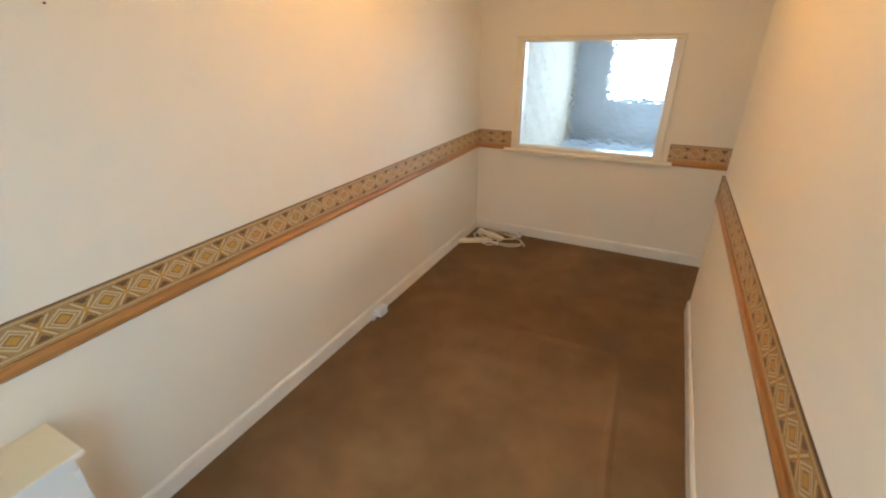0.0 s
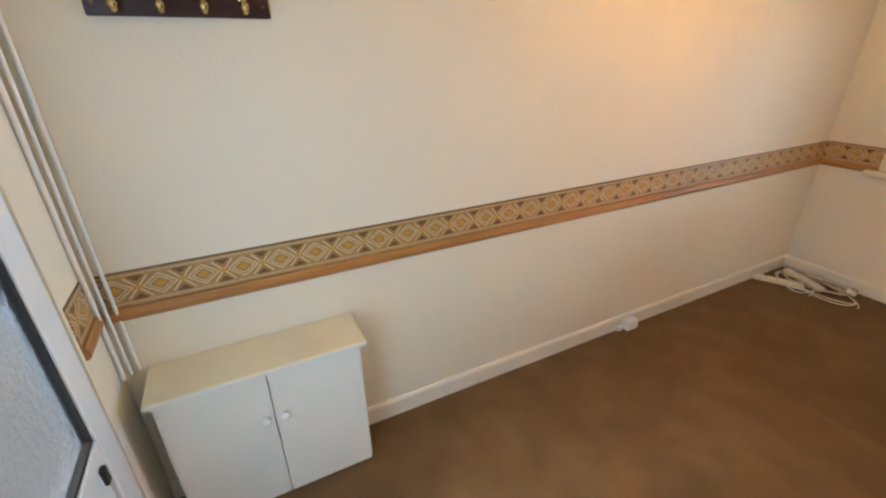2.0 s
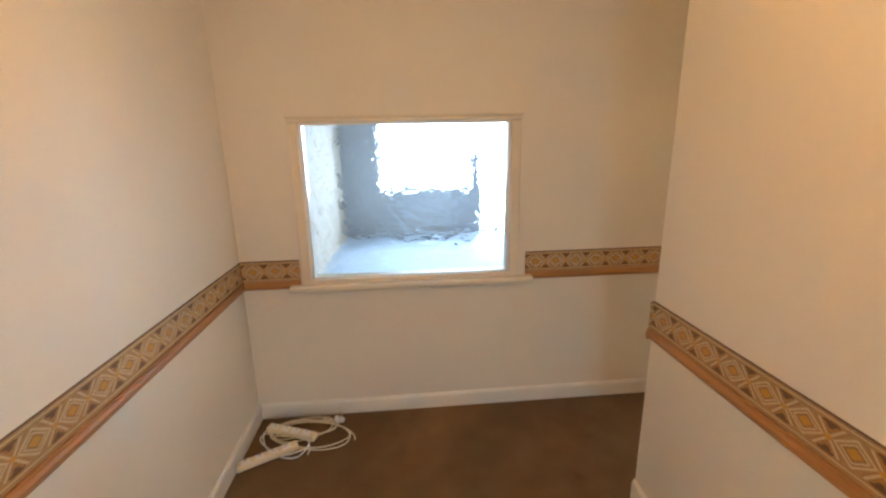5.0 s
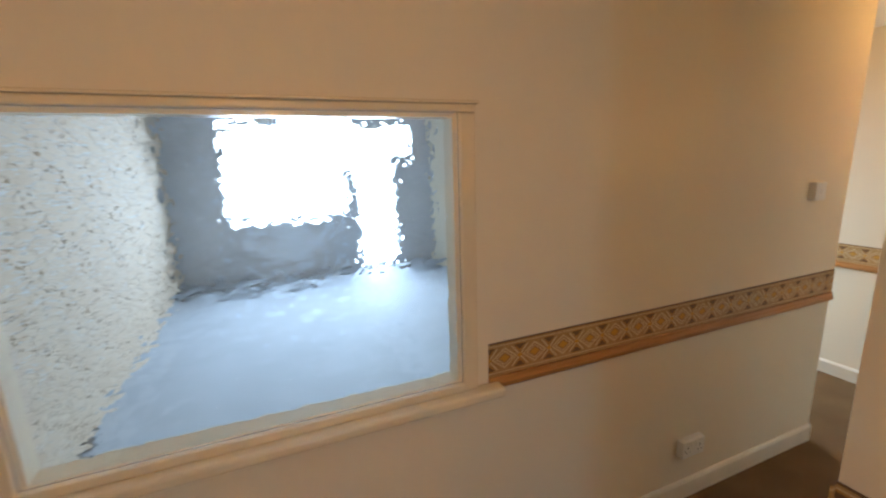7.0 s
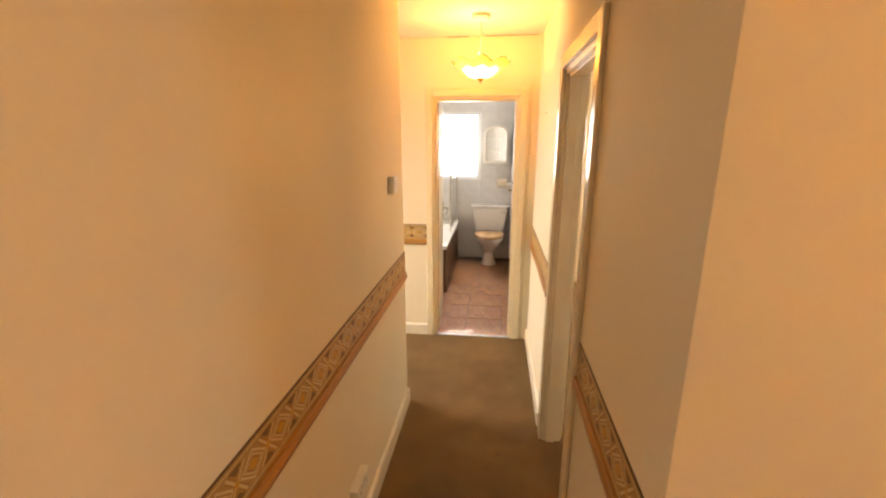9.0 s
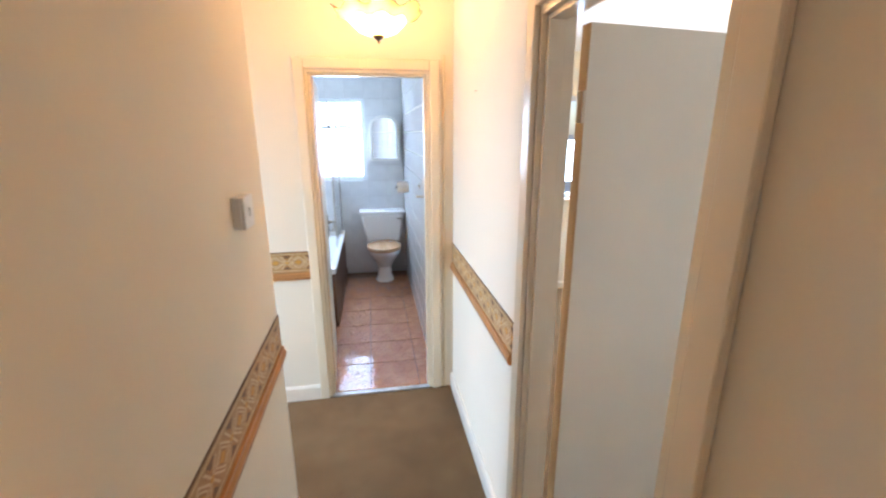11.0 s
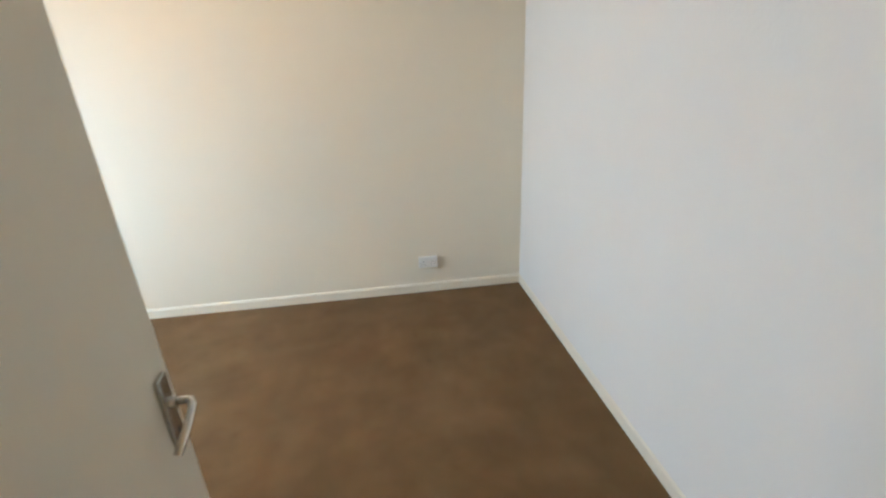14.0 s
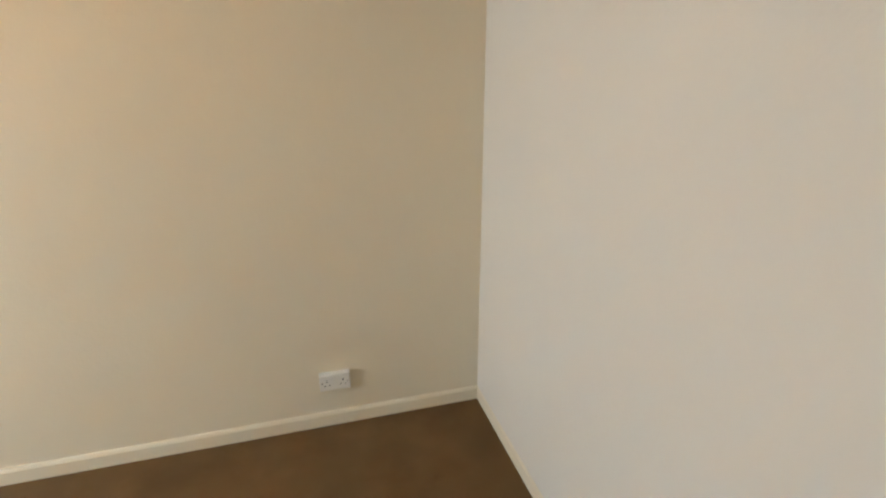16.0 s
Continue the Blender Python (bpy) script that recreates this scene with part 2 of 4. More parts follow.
def amber_glass(name, tint, clear):
    m = bpy.data.materials.new(name)
    m.use_nodes = True
    nt = m.node_tree
    nt.nodes.remove(nt.nodes["Principled BSDF"])
    out = nt.nodes["Material Output"]
    tr = node(nt, "ShaderNodeBsdfTranslucent", Color=(*tint, 1))
    tp = node(nt, "ShaderNodeBsdfTransparent", Color=(*tint, 1))
    gl = node(nt, "ShaderNodeBsdfGlossy", Roughness=0.15)
    m1, m2 = node(nt, "ShaderNodeMixShader", Fac=clear), node(nt, "ShaderNodeMixShader", Fac=0.06)
    for a, b in ((tr.outputs[0], m1.inputs[1]), (tp.outputs[0], m1.inputs[2]), (m1.outputs[0], m2.inputs[1]), (gl.outputs[0], m2.inputs[2]), (m2.outputs[0], out.inputs[0])):
        nt.links.new(a, b)
    return m


SHADE = amber_glass("cream_lamp_glass", (0.78, 0.69, 0.61), 0.12)
SHADERIM = amber_glass("amber_lamp_glass", (0.90, 0.50, 0.26), 0.4)


# ---- mesh helpers ----
def mesh_of(name, bm):
    me = bpy.data.meshes.new(name)
    bmesh.ops.recalc_face_normals(bm, faces=bm.faces)
    bm.to_mesh(me)
    bm.free()
    return me


def part(name, bm, material, parent=None, label="", smooth=False):
    me = mesh_of(name, bm)
    me.materials.append(material)
    if smooth:
        for f in me.polygons:
            f.use_smooth = True
        me.set_sharp_from_angle(angle=radians(40))
    ob = new(name, me)
    ob.parent = parent
    if label:
        ob["label"] = label
    return ob


def thing(name, m, label, category, group="", kind=""):
    ob = new(name)
    ob.empty_display_size = 0.05
    ob.matrix_basis = m
    return tagged(ob, label, category, group, kind)


def box(bm, x0, x1, y0, y1, z0, z1, bevel=0.0, seg=2):
    g = bmesh.ops.create_cube(bm, size=1)
    vs = g["verts"]
    for v in vs:
        v.co = Vector((x0 if v.co.x < 0 else x1, y0 if v.co.y < 0 else y1, z0 if v.co.z < 0 else z1))
    if bevel:
        es = list({e for v in vs for e in v.link_edges})
        bmesh.ops.bevel(bm, geom=es, offset=bevel, segments=seg, affect="EDGES", profile=0.5)
    return bm


def bx(*a, bevel=0.0, seg=2):
    return box(bmesh.new(), *a, bevel=bevel, seg=seg)


def lathe(rings, seg=24, wave=None):
    """A turned shape from (radius, z) rings; radius 0 closes it."""
    bm = bmesh.new()
    rows = []
    for r, z in rings:
        if r <= 1e-6:
            rows.append([bm.verts.new((0, 0, z))])
            continue
        row = []
        for i in range(seg):
            a = 2 * math.pi * i / seg
            k = wave(a, r, z) if wave else (1, 0)
            row.append(bm.verts.new((r * k[0] * math.cos(a), r * k[0] * math.sin(a), z + k[1])))
        rows.append(row)
    for a, b in zip(rows, rows[1:]):
        for i in range(seg):
            j = (i + 1) % seg
            if len(a) == 1 and len(b) > 1:
                bm.faces.new((a[0], b[i], b[j]))
            elif len(b) == 1 and len(a) > 1:
                bm.faces.new((a[i], a[j], b[0]))
            elif len(a) > 1:
                bm.faces.new((a[i], a[j], b[j], b[i]))
    return bm


def tube(points, r, seg=8, closed=False):
    """A round bar along points."""
    bm = bmesh.new()
    pts = [Vector(q) for q in points]
    rows = []
    n = len(pts)
    for i, q in enumerate(pts):
        a = pts[(i - 1) % n] if closed or i else q
        b = pts[(i + 1) % n] if closed or i < n - 1 else q
        t = (b - a).normalized()
        up = Vector((0, 0, 1)) if abs(t.z) < 0.95 else Vector((1, 0, 0))
        s = t.cross(up).normalized()
        w = s.cross(t)
        rows.append([bm.verts.new(q + (s * math.cos(2 * math.pi * k / seg) + w * math.sin(2 * math.pi * k / seg)) * r) for k in range(seg)])
    pairs = list(zip(rows, rows[1:])) + ([(rows[-1], rows[0])] if closed else [])
    for a, b in pairs:
        for k in range(seg):
            bm.faces.new((a[k], a[(k + 1) % seg], b[(k + 1) % seg], b[k]))
    if not closed:
        bm.faces.new(rows[0])
        bm.faces.new(rows[-1])
    return bm


def loft(rings, cap=True):
    """Skins closed rings of equal length."""
    bm = bmesh.new()
    rows = [[bm.verts.new(q) for q in ring] for ring in rings]
    n = len(rows[0])
    for a, b in zip(rows, rows[1:]):
        for i in range(n):
            bm.faces.new((a[i], a[(i + 1) % n], b[(i + 1) % n], b[i]))
    if cap:
        bm.faces.new(rows[0])
        bm.faces.new(rows[-1])
    return bm


def oval(cx, cy, rx, ry, z, n=28, back=1.0):
    """An oval ring; back < 1 flattens the +x end."""
    out = []
    for i in range(n):
        a = 2 * math.pi * i / n
        c = math.cos(a)
        out.append((cx + rx * c * (back if c > 0 else 1), cy + ry * math.sin(a), z))
    return out


def wall(name, axis, a0, a1, us, vs, holes, material, label="painted plaster wall", category="wall"):
    """A slab with thickness a0..a1 along axis; us x vs is its extent, holes are (u0, u1, v0, v1) cut right through."""
    U = sorted({*us, *[h[i] for h in holes for i in (0, 1)]})
    V = sorted({*vs, *[h[i] for h in holes for i in (2, 3)]})

    def solid(i, j):
        if not (0 <= i < len(U) - 1 and 0 <= j < len(V) - 1):
            return False
        u, v = (U[i] + U[i + 1]) / 2, (V[j] + V[j + 1]) / 2
        return not any(h[0] < u < h[1] and h[2] < v < h[3] for h in holes)

    bm = bmesh.new()
    cache = {}

    def vert(a, u, v):
        k = (a, u, v)
        if k not in cache:
            cache[k] = bm.verts.new({"x": (a, u, v), "y": (u, a, v), "z": (u, v, a)}[axis])
        return cache[k]

    for i in range(len(U) - 1):
        for j in range(len(V) - 1):
            if not solid(i, j):
                continue
            u0, u1, v0, v1 = U[i], U[i + 1], V[j], V[j + 1]
            for a in (a0, a1):
                bm.faces.new([vert(a, u0, v0), vert(a, u1, v0), vert(a, u1, v1), vert(a, u0, v1)])
            for di, dj, p, q in ((-1, 0, (u0, v0), (u0, v1)), (1, 0, (u1, v0), (u1, v1)), (0, -1, (u0, v0), (u1, v0)), (0, 1, (u0, v1), (u1, v1))):
                if not solid(i + di, j + dj):
                    bm.faces.new([vert(a0, *p), vert(a1, *p), vert(a1, *q), vert(a0, *q)])
    return tagged(part(name, bm, material), label, category, kind="structure")


# ---- plan ----
W = 1.995      # hall width; the partition's face
Y0 = -4.40     # entrance wall
YC = -0.835     # the corridor's bedroom side
XE = 3.765     # where the window wall ends
XB = 4.762      # bathroom wall
YB = -4.056     # bedroom's far wall
XR = 2.111     # bedroom's near wall
XBE = 6.40     # bedroom's window wall
XT = 7.30      # bathroom's window wall
DX0, DX1, DH = 2.803, 3.510, 1.98   # bedroom doorway
BY0, BY1 = -0.70, -0.03           # bathroom doorway
WIN = (0.405, 1.566, 0.905, 1.780)  # hall window

tagged(part("floor", bx(-0.1, 6.5, -4.5, 1.9, -0.12, 0.0), CARPET), "worn brown cut-pile carpet over the whole floor", "carpet", kind="structure")
wall("wall_west", "x", -0.12, 0.0, (Y0 - 0.14, 0.0), (0, H), [], WALL, "cream-painted plaster hall wall")
wall("wall_window", "y", 0.0, 0.07, (-0.12, XE), (0, H), [WIN], WALL, "cream-painted wall with an internal window")
part_wall = wall("wall_partition", "x", W, XR, (Y0, YC), (0, H), [], WALL, "cream-painted partition wall between hall and bedroom")
part_wall.data.materials.append(WHITEWALL)
for f in part_wall.data.polygons:
    if f.center.x > XR - 0.001:
        f.material_index = 1
wall("wall_corridor", "y", YC - 0.10, YC, (XR, XB), (0, H), [(DX0, DX1, 0, DH)], WALL, "cream-painted corridor wall with the bedroom doorway")
wall("wall_bathroom", "x", XB, XB + 0.10, (YC - 0.10, 1.8), (0, H), [(BY0, BY1, 0, DH)], WALL, "cream-painted wall with the bathroom doorway")
wall("wall_entrance", "y", Y0 - 0.14, Y0, (0.0, W), (0, H), [(0.24, 1.72, 0, 2.08)], WALL, "cream-painted wall round the entrance")
wall("wall_side_hall", "y", 1.7, 1.8, (XE - 0.12, XB), (0, H), [(3.85, 4.65, 0, 2.0)], WALL, "cream wall with an open doorway closing the side hall")
wall("wall_side_hall_west", "x", XE - 0.12, XE, (0.07, 1.7), (0, H), [], WALL, "plain cream side hall wall")
wall("wall_bedroom_far", "y", YB - 0.12, YB, (XR, XBE + 0.12), (0, H), [], BEDWALL, "cream-white bedroom wall")
wall("wall_bedroom_window", "x", XBE, XBE + 0.12, (YB, -1.0), (0, H), [(-3.60, -1.90, 0.99, 2.0)], BEDWALL, "cream-white bedroom wall with the window")
wall("ceiling", "z", H, H + 0.1, (-0.12, 5.82), (-4.6, 1.8), [], CEIL, "white-painted plaster ceiling", "ceiling")
wall("wall_bathroom_side", "y", -1.0, -0.735, (XB + 0.10, XT), (0, H), [], BEDWALL, "partition between bedroom and bathroom")
wall("wall_bathroom_far_side", "y", 0.78, 0.88, (XB + 0.10, XT), (0, H), [], BEDWALL, "plain bathroom wall behind the bath")
wall("wall_bathroom_window", "x", XT, XT + 0.12, (-1.0, 0.88), (0, H), [(-0.315, 0.32, 1.125, 2.02)], GROUT, "grouted bathroom wall with the window")
wall("ceiling_bedroom", "z", H, H + 0.1, (5.82, XBE + 0.12), (YB - 0.12, -1.0), [], CEIL, "white bedroom ceiling", "ceiling")
wall("ceiling_bathroom", "z", H, H + 0.1, (5.82, XT + 0.12), (-1.0, 0.88), [], CEIL, "white bathroom ceiling", "ceiling")
tagged(part("floor_bathroom", bx(XB + 0.02, XT, -0.952, 0.78, -0.02, 0.004), FLOORGROUT), "brown grout bed under the bathroom tiles", "floor", kind="structure")

# the bright back room behind the internal window
wall("floor_back_room", "z", -0.1, 0.0, (-0.3, XE - 0.12), (1.9, 5.5), [], VINYL, "pale blue-grey vinyl floor of the back room", "floor")
tagged(part("floor_back_room_near", bx(-0.1, XE - 0.12, 0.07, 1.9, 0.0, 0.006), VINYL), "pale blue-grey vinyl floor of the back room", "floor", kind="structure")
wall("wall_back_room_west", "x", -0.30, -0.15, (0.07, 5.4), (0, 2.5), [], GROUT, "pale painted brick wall of the back room")
wall("wall_back_room_north", "y", 5.3, 5.42, (-0.3, XE), (0, 2.5), [(0.52, 2.18, 0.85, 2.2), (2.34, 2.96, 0.06, 2.2)], BACKWALL, "back room wall with window and glazed door, its shade coloured in as grey")
wall("wall_back_room_east", "x", XE - 0.20, XE - 0.12, (0.07, 5.3), (0, 2.5), [], BEDWALL, "cream wall of the back room")
wall("ceiling_back_room", "z", 2.5, 2.6, (-0.3, XE), (0.0, 5.42), [], CEIL, "white ceiling of the back room", "ceiling")

MORTAR_GAP, COURSE, BRICK_LEN = 0.010, 0.075, 0.225
verts, faces = [], []
for k in range(33):
    z0 = 0.008 + k * COURSE
    y0 = 0.08 - (0.1125 if k % 2 else 0.0)
    while y0 < 5.25:
        a, b = max(y0, 0.08), min(y0 + BRICK_LEN - MORTAR_GAP, 5.29)
        d = 0.009 + 0.003 * math.sin(7.3 * k + 11.1 * y0)
        n = len(verts)
        zt = z0 + COURSE - MORTAR_GAP
        verts += [(-0.151, a, z0), (-0.151, b, z0), (-0.151, b, zt), (-0.151, a, zt),
                  (-0.15 + d, a + 0.003, z0 + 0.003), (-0.15 + d, b - 0.003, z0 + 0.003), (-0.15 + d, b - 0.003, zt - 0.003), (-0.15 + d, a + 0.003, zt - 0.003)]
        faces += [(n + 4, n + 5, n + 6, n + 7)] + [(n + i, n + (i + 1) % 4, n + 4 + (i + 1) % 4, n + 4 + i) for i in range(4)]
        y0 += BRICK_LEN
me = bpy.data.meshes.new("bricks")
me.from_pydata(verts, [], faces)
me.materials.append(BRICK)
bricks = new("bricks", me)
bricks.parent = bpy.data.objects["wall_back_room_west"]
tagged(bricks, kind="stuff")

# ---- outdoors ----
bm = bmesh.new()
bmesh.ops.create_grid(bm, x_segments=1, y_segments=1, size=400)
for v in bm.verts:
    v.co.z = -0.16
tagged(part("ground", bm, PAVING), "grey paved ground outside the house", "ground", kind="structure")


# ---- trim ----
def skirting(name, x0, y0, x1, y1, side, material=SKIRTPAINT, h=0.098, t=0.016):
    """A board along a wall from one floor point to another; side: the way it stands out from the wall."""
    length = math.hypot(x1 - x0, y1 - y0)
    prof = [(0, 0), (t, 0), (t, h - 0.014), (t - 0.005, h - 0.004), (t - 0.009, h), (0, h)]
    ang = math.atan2(y1 - y0, x1 - x0)
    s = side
    bm = loft([[(u, s * a, b) for a, b in prof] for u in (0, length)])
    ob = part(name, bm, material)
    ob.matrix_basis = pose(x0, y0, 0.001, 0, 0, math.degrees(ang))
    return tagged(ob, "cream gloss-painted skirting board", "skirting board", kind="structure")


skirting("baseboard", 0, Y0, 0, 0, -1)
skirting("baseboard", 0.016, 0, XE, 0, -1)
skirting("baseboard", W, Y0, W, YC, 1)
skirting("baseboard", W, YC, 2.722, YC, 1)
skirting("baseboard", 3.605, YC, XB, YC, 1)
skirting("baseboard", XE, 0, XE, 1.7, -1)
skirting("baseboard", XB, 0.026, XB, 1.7, 1)
skirting("baseboard", XR, YB, XBE, YB, 1, BEDWALL, 0.075)
skirting("baseboard", XR, YB, XR, -1.0, -1, BEDWALL, 0.075, 0.006)
skirting("baseboard", XBE, YB, XBE, -1.0, 1, BEDWALL, 0.075)


def dado(x0, y0, x1, y1, side, shift=0.0, foot=0.845):
    """A wooden rail with a printed border above it."""
    length = math.hypot(x1 - x0, y1 - y0)
    ang = math.degrees(math.atan2(y1 - y0, x1 - x0))
    ob = thing("trim_dado", pose(x0, y0, foot, 0, 0, ang), "brown geometric wallpaper border above an orange wooden rail", "dado border", kind="structure")
    s = side
    prof = [(0, 0), (0.008, 0), (0.016, 0.008), (0.018, 0.024), (0.012, 0.034), (0.012, 0.046), (0, 0.046)]
    part("rail", loft([[(u, s * a, b) for a, b in prof] for u in (0, length)]), WOODRAIL, ob, "orange-stained moulded wooden rail")
    strip = part("border", bx(-shift, length - shift, 0, s * 0.004, 0.0, 0.125), BORDER, ob, "printed paper border of diamonds and crosses")
    strip.location = (shift, 0, 0.047)
    return ob


dado(0, Y0 + 0.02, 0, 0, -1, 0.105, 0.849)
dado(0.004, 0, 0.335, 0, -1, 0.0, 0.852)
dado(1.672, 0, XE + 0.002, 0, -1, 0.0, 0.846)
dado(W, Y0, W, YC + 0.004, 1, 0.0, 0.832)
dado(W - 0.017, YC, 2.722, YC, 1, 0.05, 0.830)
dado(3.605, YC, XB, YC, 1, 0.0, 0.824)
dado(XB, 0.025, XB, 1.6, 1, 0.0, 0.812)
dado(0.02, Y0, 0.222, Y0, 1, 0.03, 0.864)


def casing(name, axis, at, side, a0, a1, h, w, t, material, label):
    """A moulded architrave round a doorway: two legs and a head."""
    ob = thing(name, pose(0, 0, 0), label, "door frame", kind="structure")

    def bar(nm, u0, u1, z0, z1):
        lo, hi = sorted((at, at + side * t))
        a = (u0, u1, lo, hi, z0, z1) if axis == "y" else (lo, hi, u0, u1, z0, z1)
        part(nm, bx(*a, bevel=0.005), material, ob)

    bar("leg", a0 - w, a0, 0, h + w)
    bar("leg", a1, a1 + w, 0, h + w)
    bar("head", a0, a1, h, h + w)
    return ob


def lining(ob, axis, b0, b1, a0, a1, h, t, material, stop=None):
    """The lining inside a doorway, with its stop bead."""
    def bar(nm, u0, u1, c0, c1, z0, z1):
        a = (u0, u1, c0, c1, z0, z1) if axis == "y" else (c0, c1, u0, u1, z0, z1)
        part(nm, bx(*a, bevel=0.002), material, ob)

    bar("lining", a0, a0 + t, b0, b1, 0.001, h)
    bar("lining", a1 - t, a1, b0, b1, 0.001, h)
    bar("lining", a0 + t, a1 - t, b0, b1, h - t, h)
    if stop:
        s0, s1 = stop
        bar("stop", a0 + t, a0 + t + 0.014, s0, s1, 0.001, h - t)
        bar("stop", a1 - t - 0.014, a1 - t, s0, s1, 0.001, h - t)
        bar("stop", a0 + t + 0.014, a1 - t - 0.014, s0, s1, h - t - 0.014, h - t)


c = casing("door_frame_bedroom", "y", YC, 1, DX0 - 0.016, DX1 - 0.016, DH, 0.062, 0.018, GLOSS, "cream gloss bedroom door frame")
lining(c, "y", YC - 0.104, YC - 0.0, DX0, DX1, DH, 0.022, GLOSS, (YC - 0.068, YC - 0.018))
casing("door_frame_bedroom_inner", "y", YC - 0.10, -1, DX0 - 0.004, DX1 + 0.004, DH, 0.055, 0.016, GLOSS, "cream gloss bedroom door frame")
c = casing("door_frame_bathroom", "x", XB, -1, BY0, BY1, DH, 0.055, 0.018, GLOSS, "cream gloss bathroom door frame")
lining(c, "x", XB, XB + 0.104, BY0, BY1, DH, 0.018, GLOSS, (XB + 0.02, XB + 0.06))
tagged(part("threshold", bx(XB - 0.01, XB + 0.03, BY0 + 0.018, BY1 - 0.018, 0.0, 0.009, bevel=0.003), STRIP), "worn metal strip across the bathroom doorway", "threshold strip", kind="structure")
tagged(part("cable_cover", bx(XB - 0.010, XB, -0.788, -0.776, 0.0, 2.06, bevel=0.002), OLDPLASTIC), "thin yellowed cable cover beside the bathroom door", "cable cover")



def ridge(x0, y0, x1, y1, w, h):
    """A low fold in the carpet."""
    n = 14
    rows = []
    d = Vector((x1 - x0, y1 - y0)).normalized()
    for i in range(n + 1):
        f = i / n
        k = math.sin(math.pi * min(1, max(0.02, f))) ** 0.4
        cx, cy = x0 + (x1 - x0) * f + 0.006 * math.sin(9 * f), y0 + (y1 - y0) * f + 0.006 * math.cos(7 * f)
        rows.append([(cx - d.y * a * w, cy + d.x * a * w, b * h * k - 0.002) for a, b in ((-1, 0), (-0.5, 0.45), (0, 1), (0.35, 0.8), (1, 0))])
    return tagged(part("carpet_ridge", loft(rows, False), CARPET, None, "", True), "low worn ridge in the brown carpet", "carpet ridge", kind="structure")


ridge(0.90, -1.585, 1.63, -1.555, 0.035, 0.022)
ridge(1.615, -1.54, 1.70, -3.1, 0.032, 0.019)

# ---- internal window ----
w0, w1, z0, z1 = WIN
win = thing("window_1", pose(0, 0, 0), "internal window with rippled obscure glass and cream frame", "window", kind="structure")
fw = 0.048
part("architrave", bx(w0 - fw - 0.01, w0 - 0.004, -0.020, 0, z0 - 0.03, z1 + 0.004, bevel=0.006), GLOSS, win)
part("architrave", bx(w1 + 0.004, w1 + fw + 0.01, -0.020, 0, z0 - 0.03, z1 + 0.004, bevel=0.006), GLOSS, win)
part("architrave", bx(w0 - fw - 0.012, w1 + fw + 0.012, -0.022, 0, z1 + 0.004, z1 + 0.028, bevel=0.006), GLOSS, win)
part("head_moulding", bx(w0 - fw - 0.02, w1 + fw + 0.02, -0.030, 0, z1 + 0.028, z1 + 0.037, bevel=0.003), GLOSS, win)
part("window_sill", bx(w0 - 0.13, w1 + 0.145, -0.062, 0, z0 - 0.066, z0 - 0.028, bevel=0.012, seg=3), GLOSS, win, "projecting cream sill with a rounded nose")
part("window_lining", bx(w0 - 0.004, w0 + 0.012, 0.001, 0.07, z0 - 0.02, z1, bevel=0.002), GLOSS, win)
part("window_lining", bx(w1 - 0.012, w1 + 0.004, 0.001, 0.07, z0 - 0.02, z1, bevel=0.002), GLOSS, win)
part("window_lining", bx(w0 + 0.012, w1 - 0.012, 0.001, 0.07, z1 - 0.010, z1 + 0.004, bevel=0.002), GLOSS, win)
part("bead", bx(w0 - 0.004, w1 + 0.004, -0.024, 0, z0 - 0.028, z0, bevel=0.004), GLOSS, win)
part("window_lining", bx(w0 + 0.012, w1 - 0.012, 0.001, 0.073, z0 - 0.026, z0 + 0.005, bevel=0.002), GLOSS, win)
pane = part("pane", bx(w0 - 0.003, w1 + 0.003, -0.008, -0.002, z0 + 0.001, z1 + 0.003), RIPPLE, win, "rippled obscure glass pane")
pane.visible_shadow = False


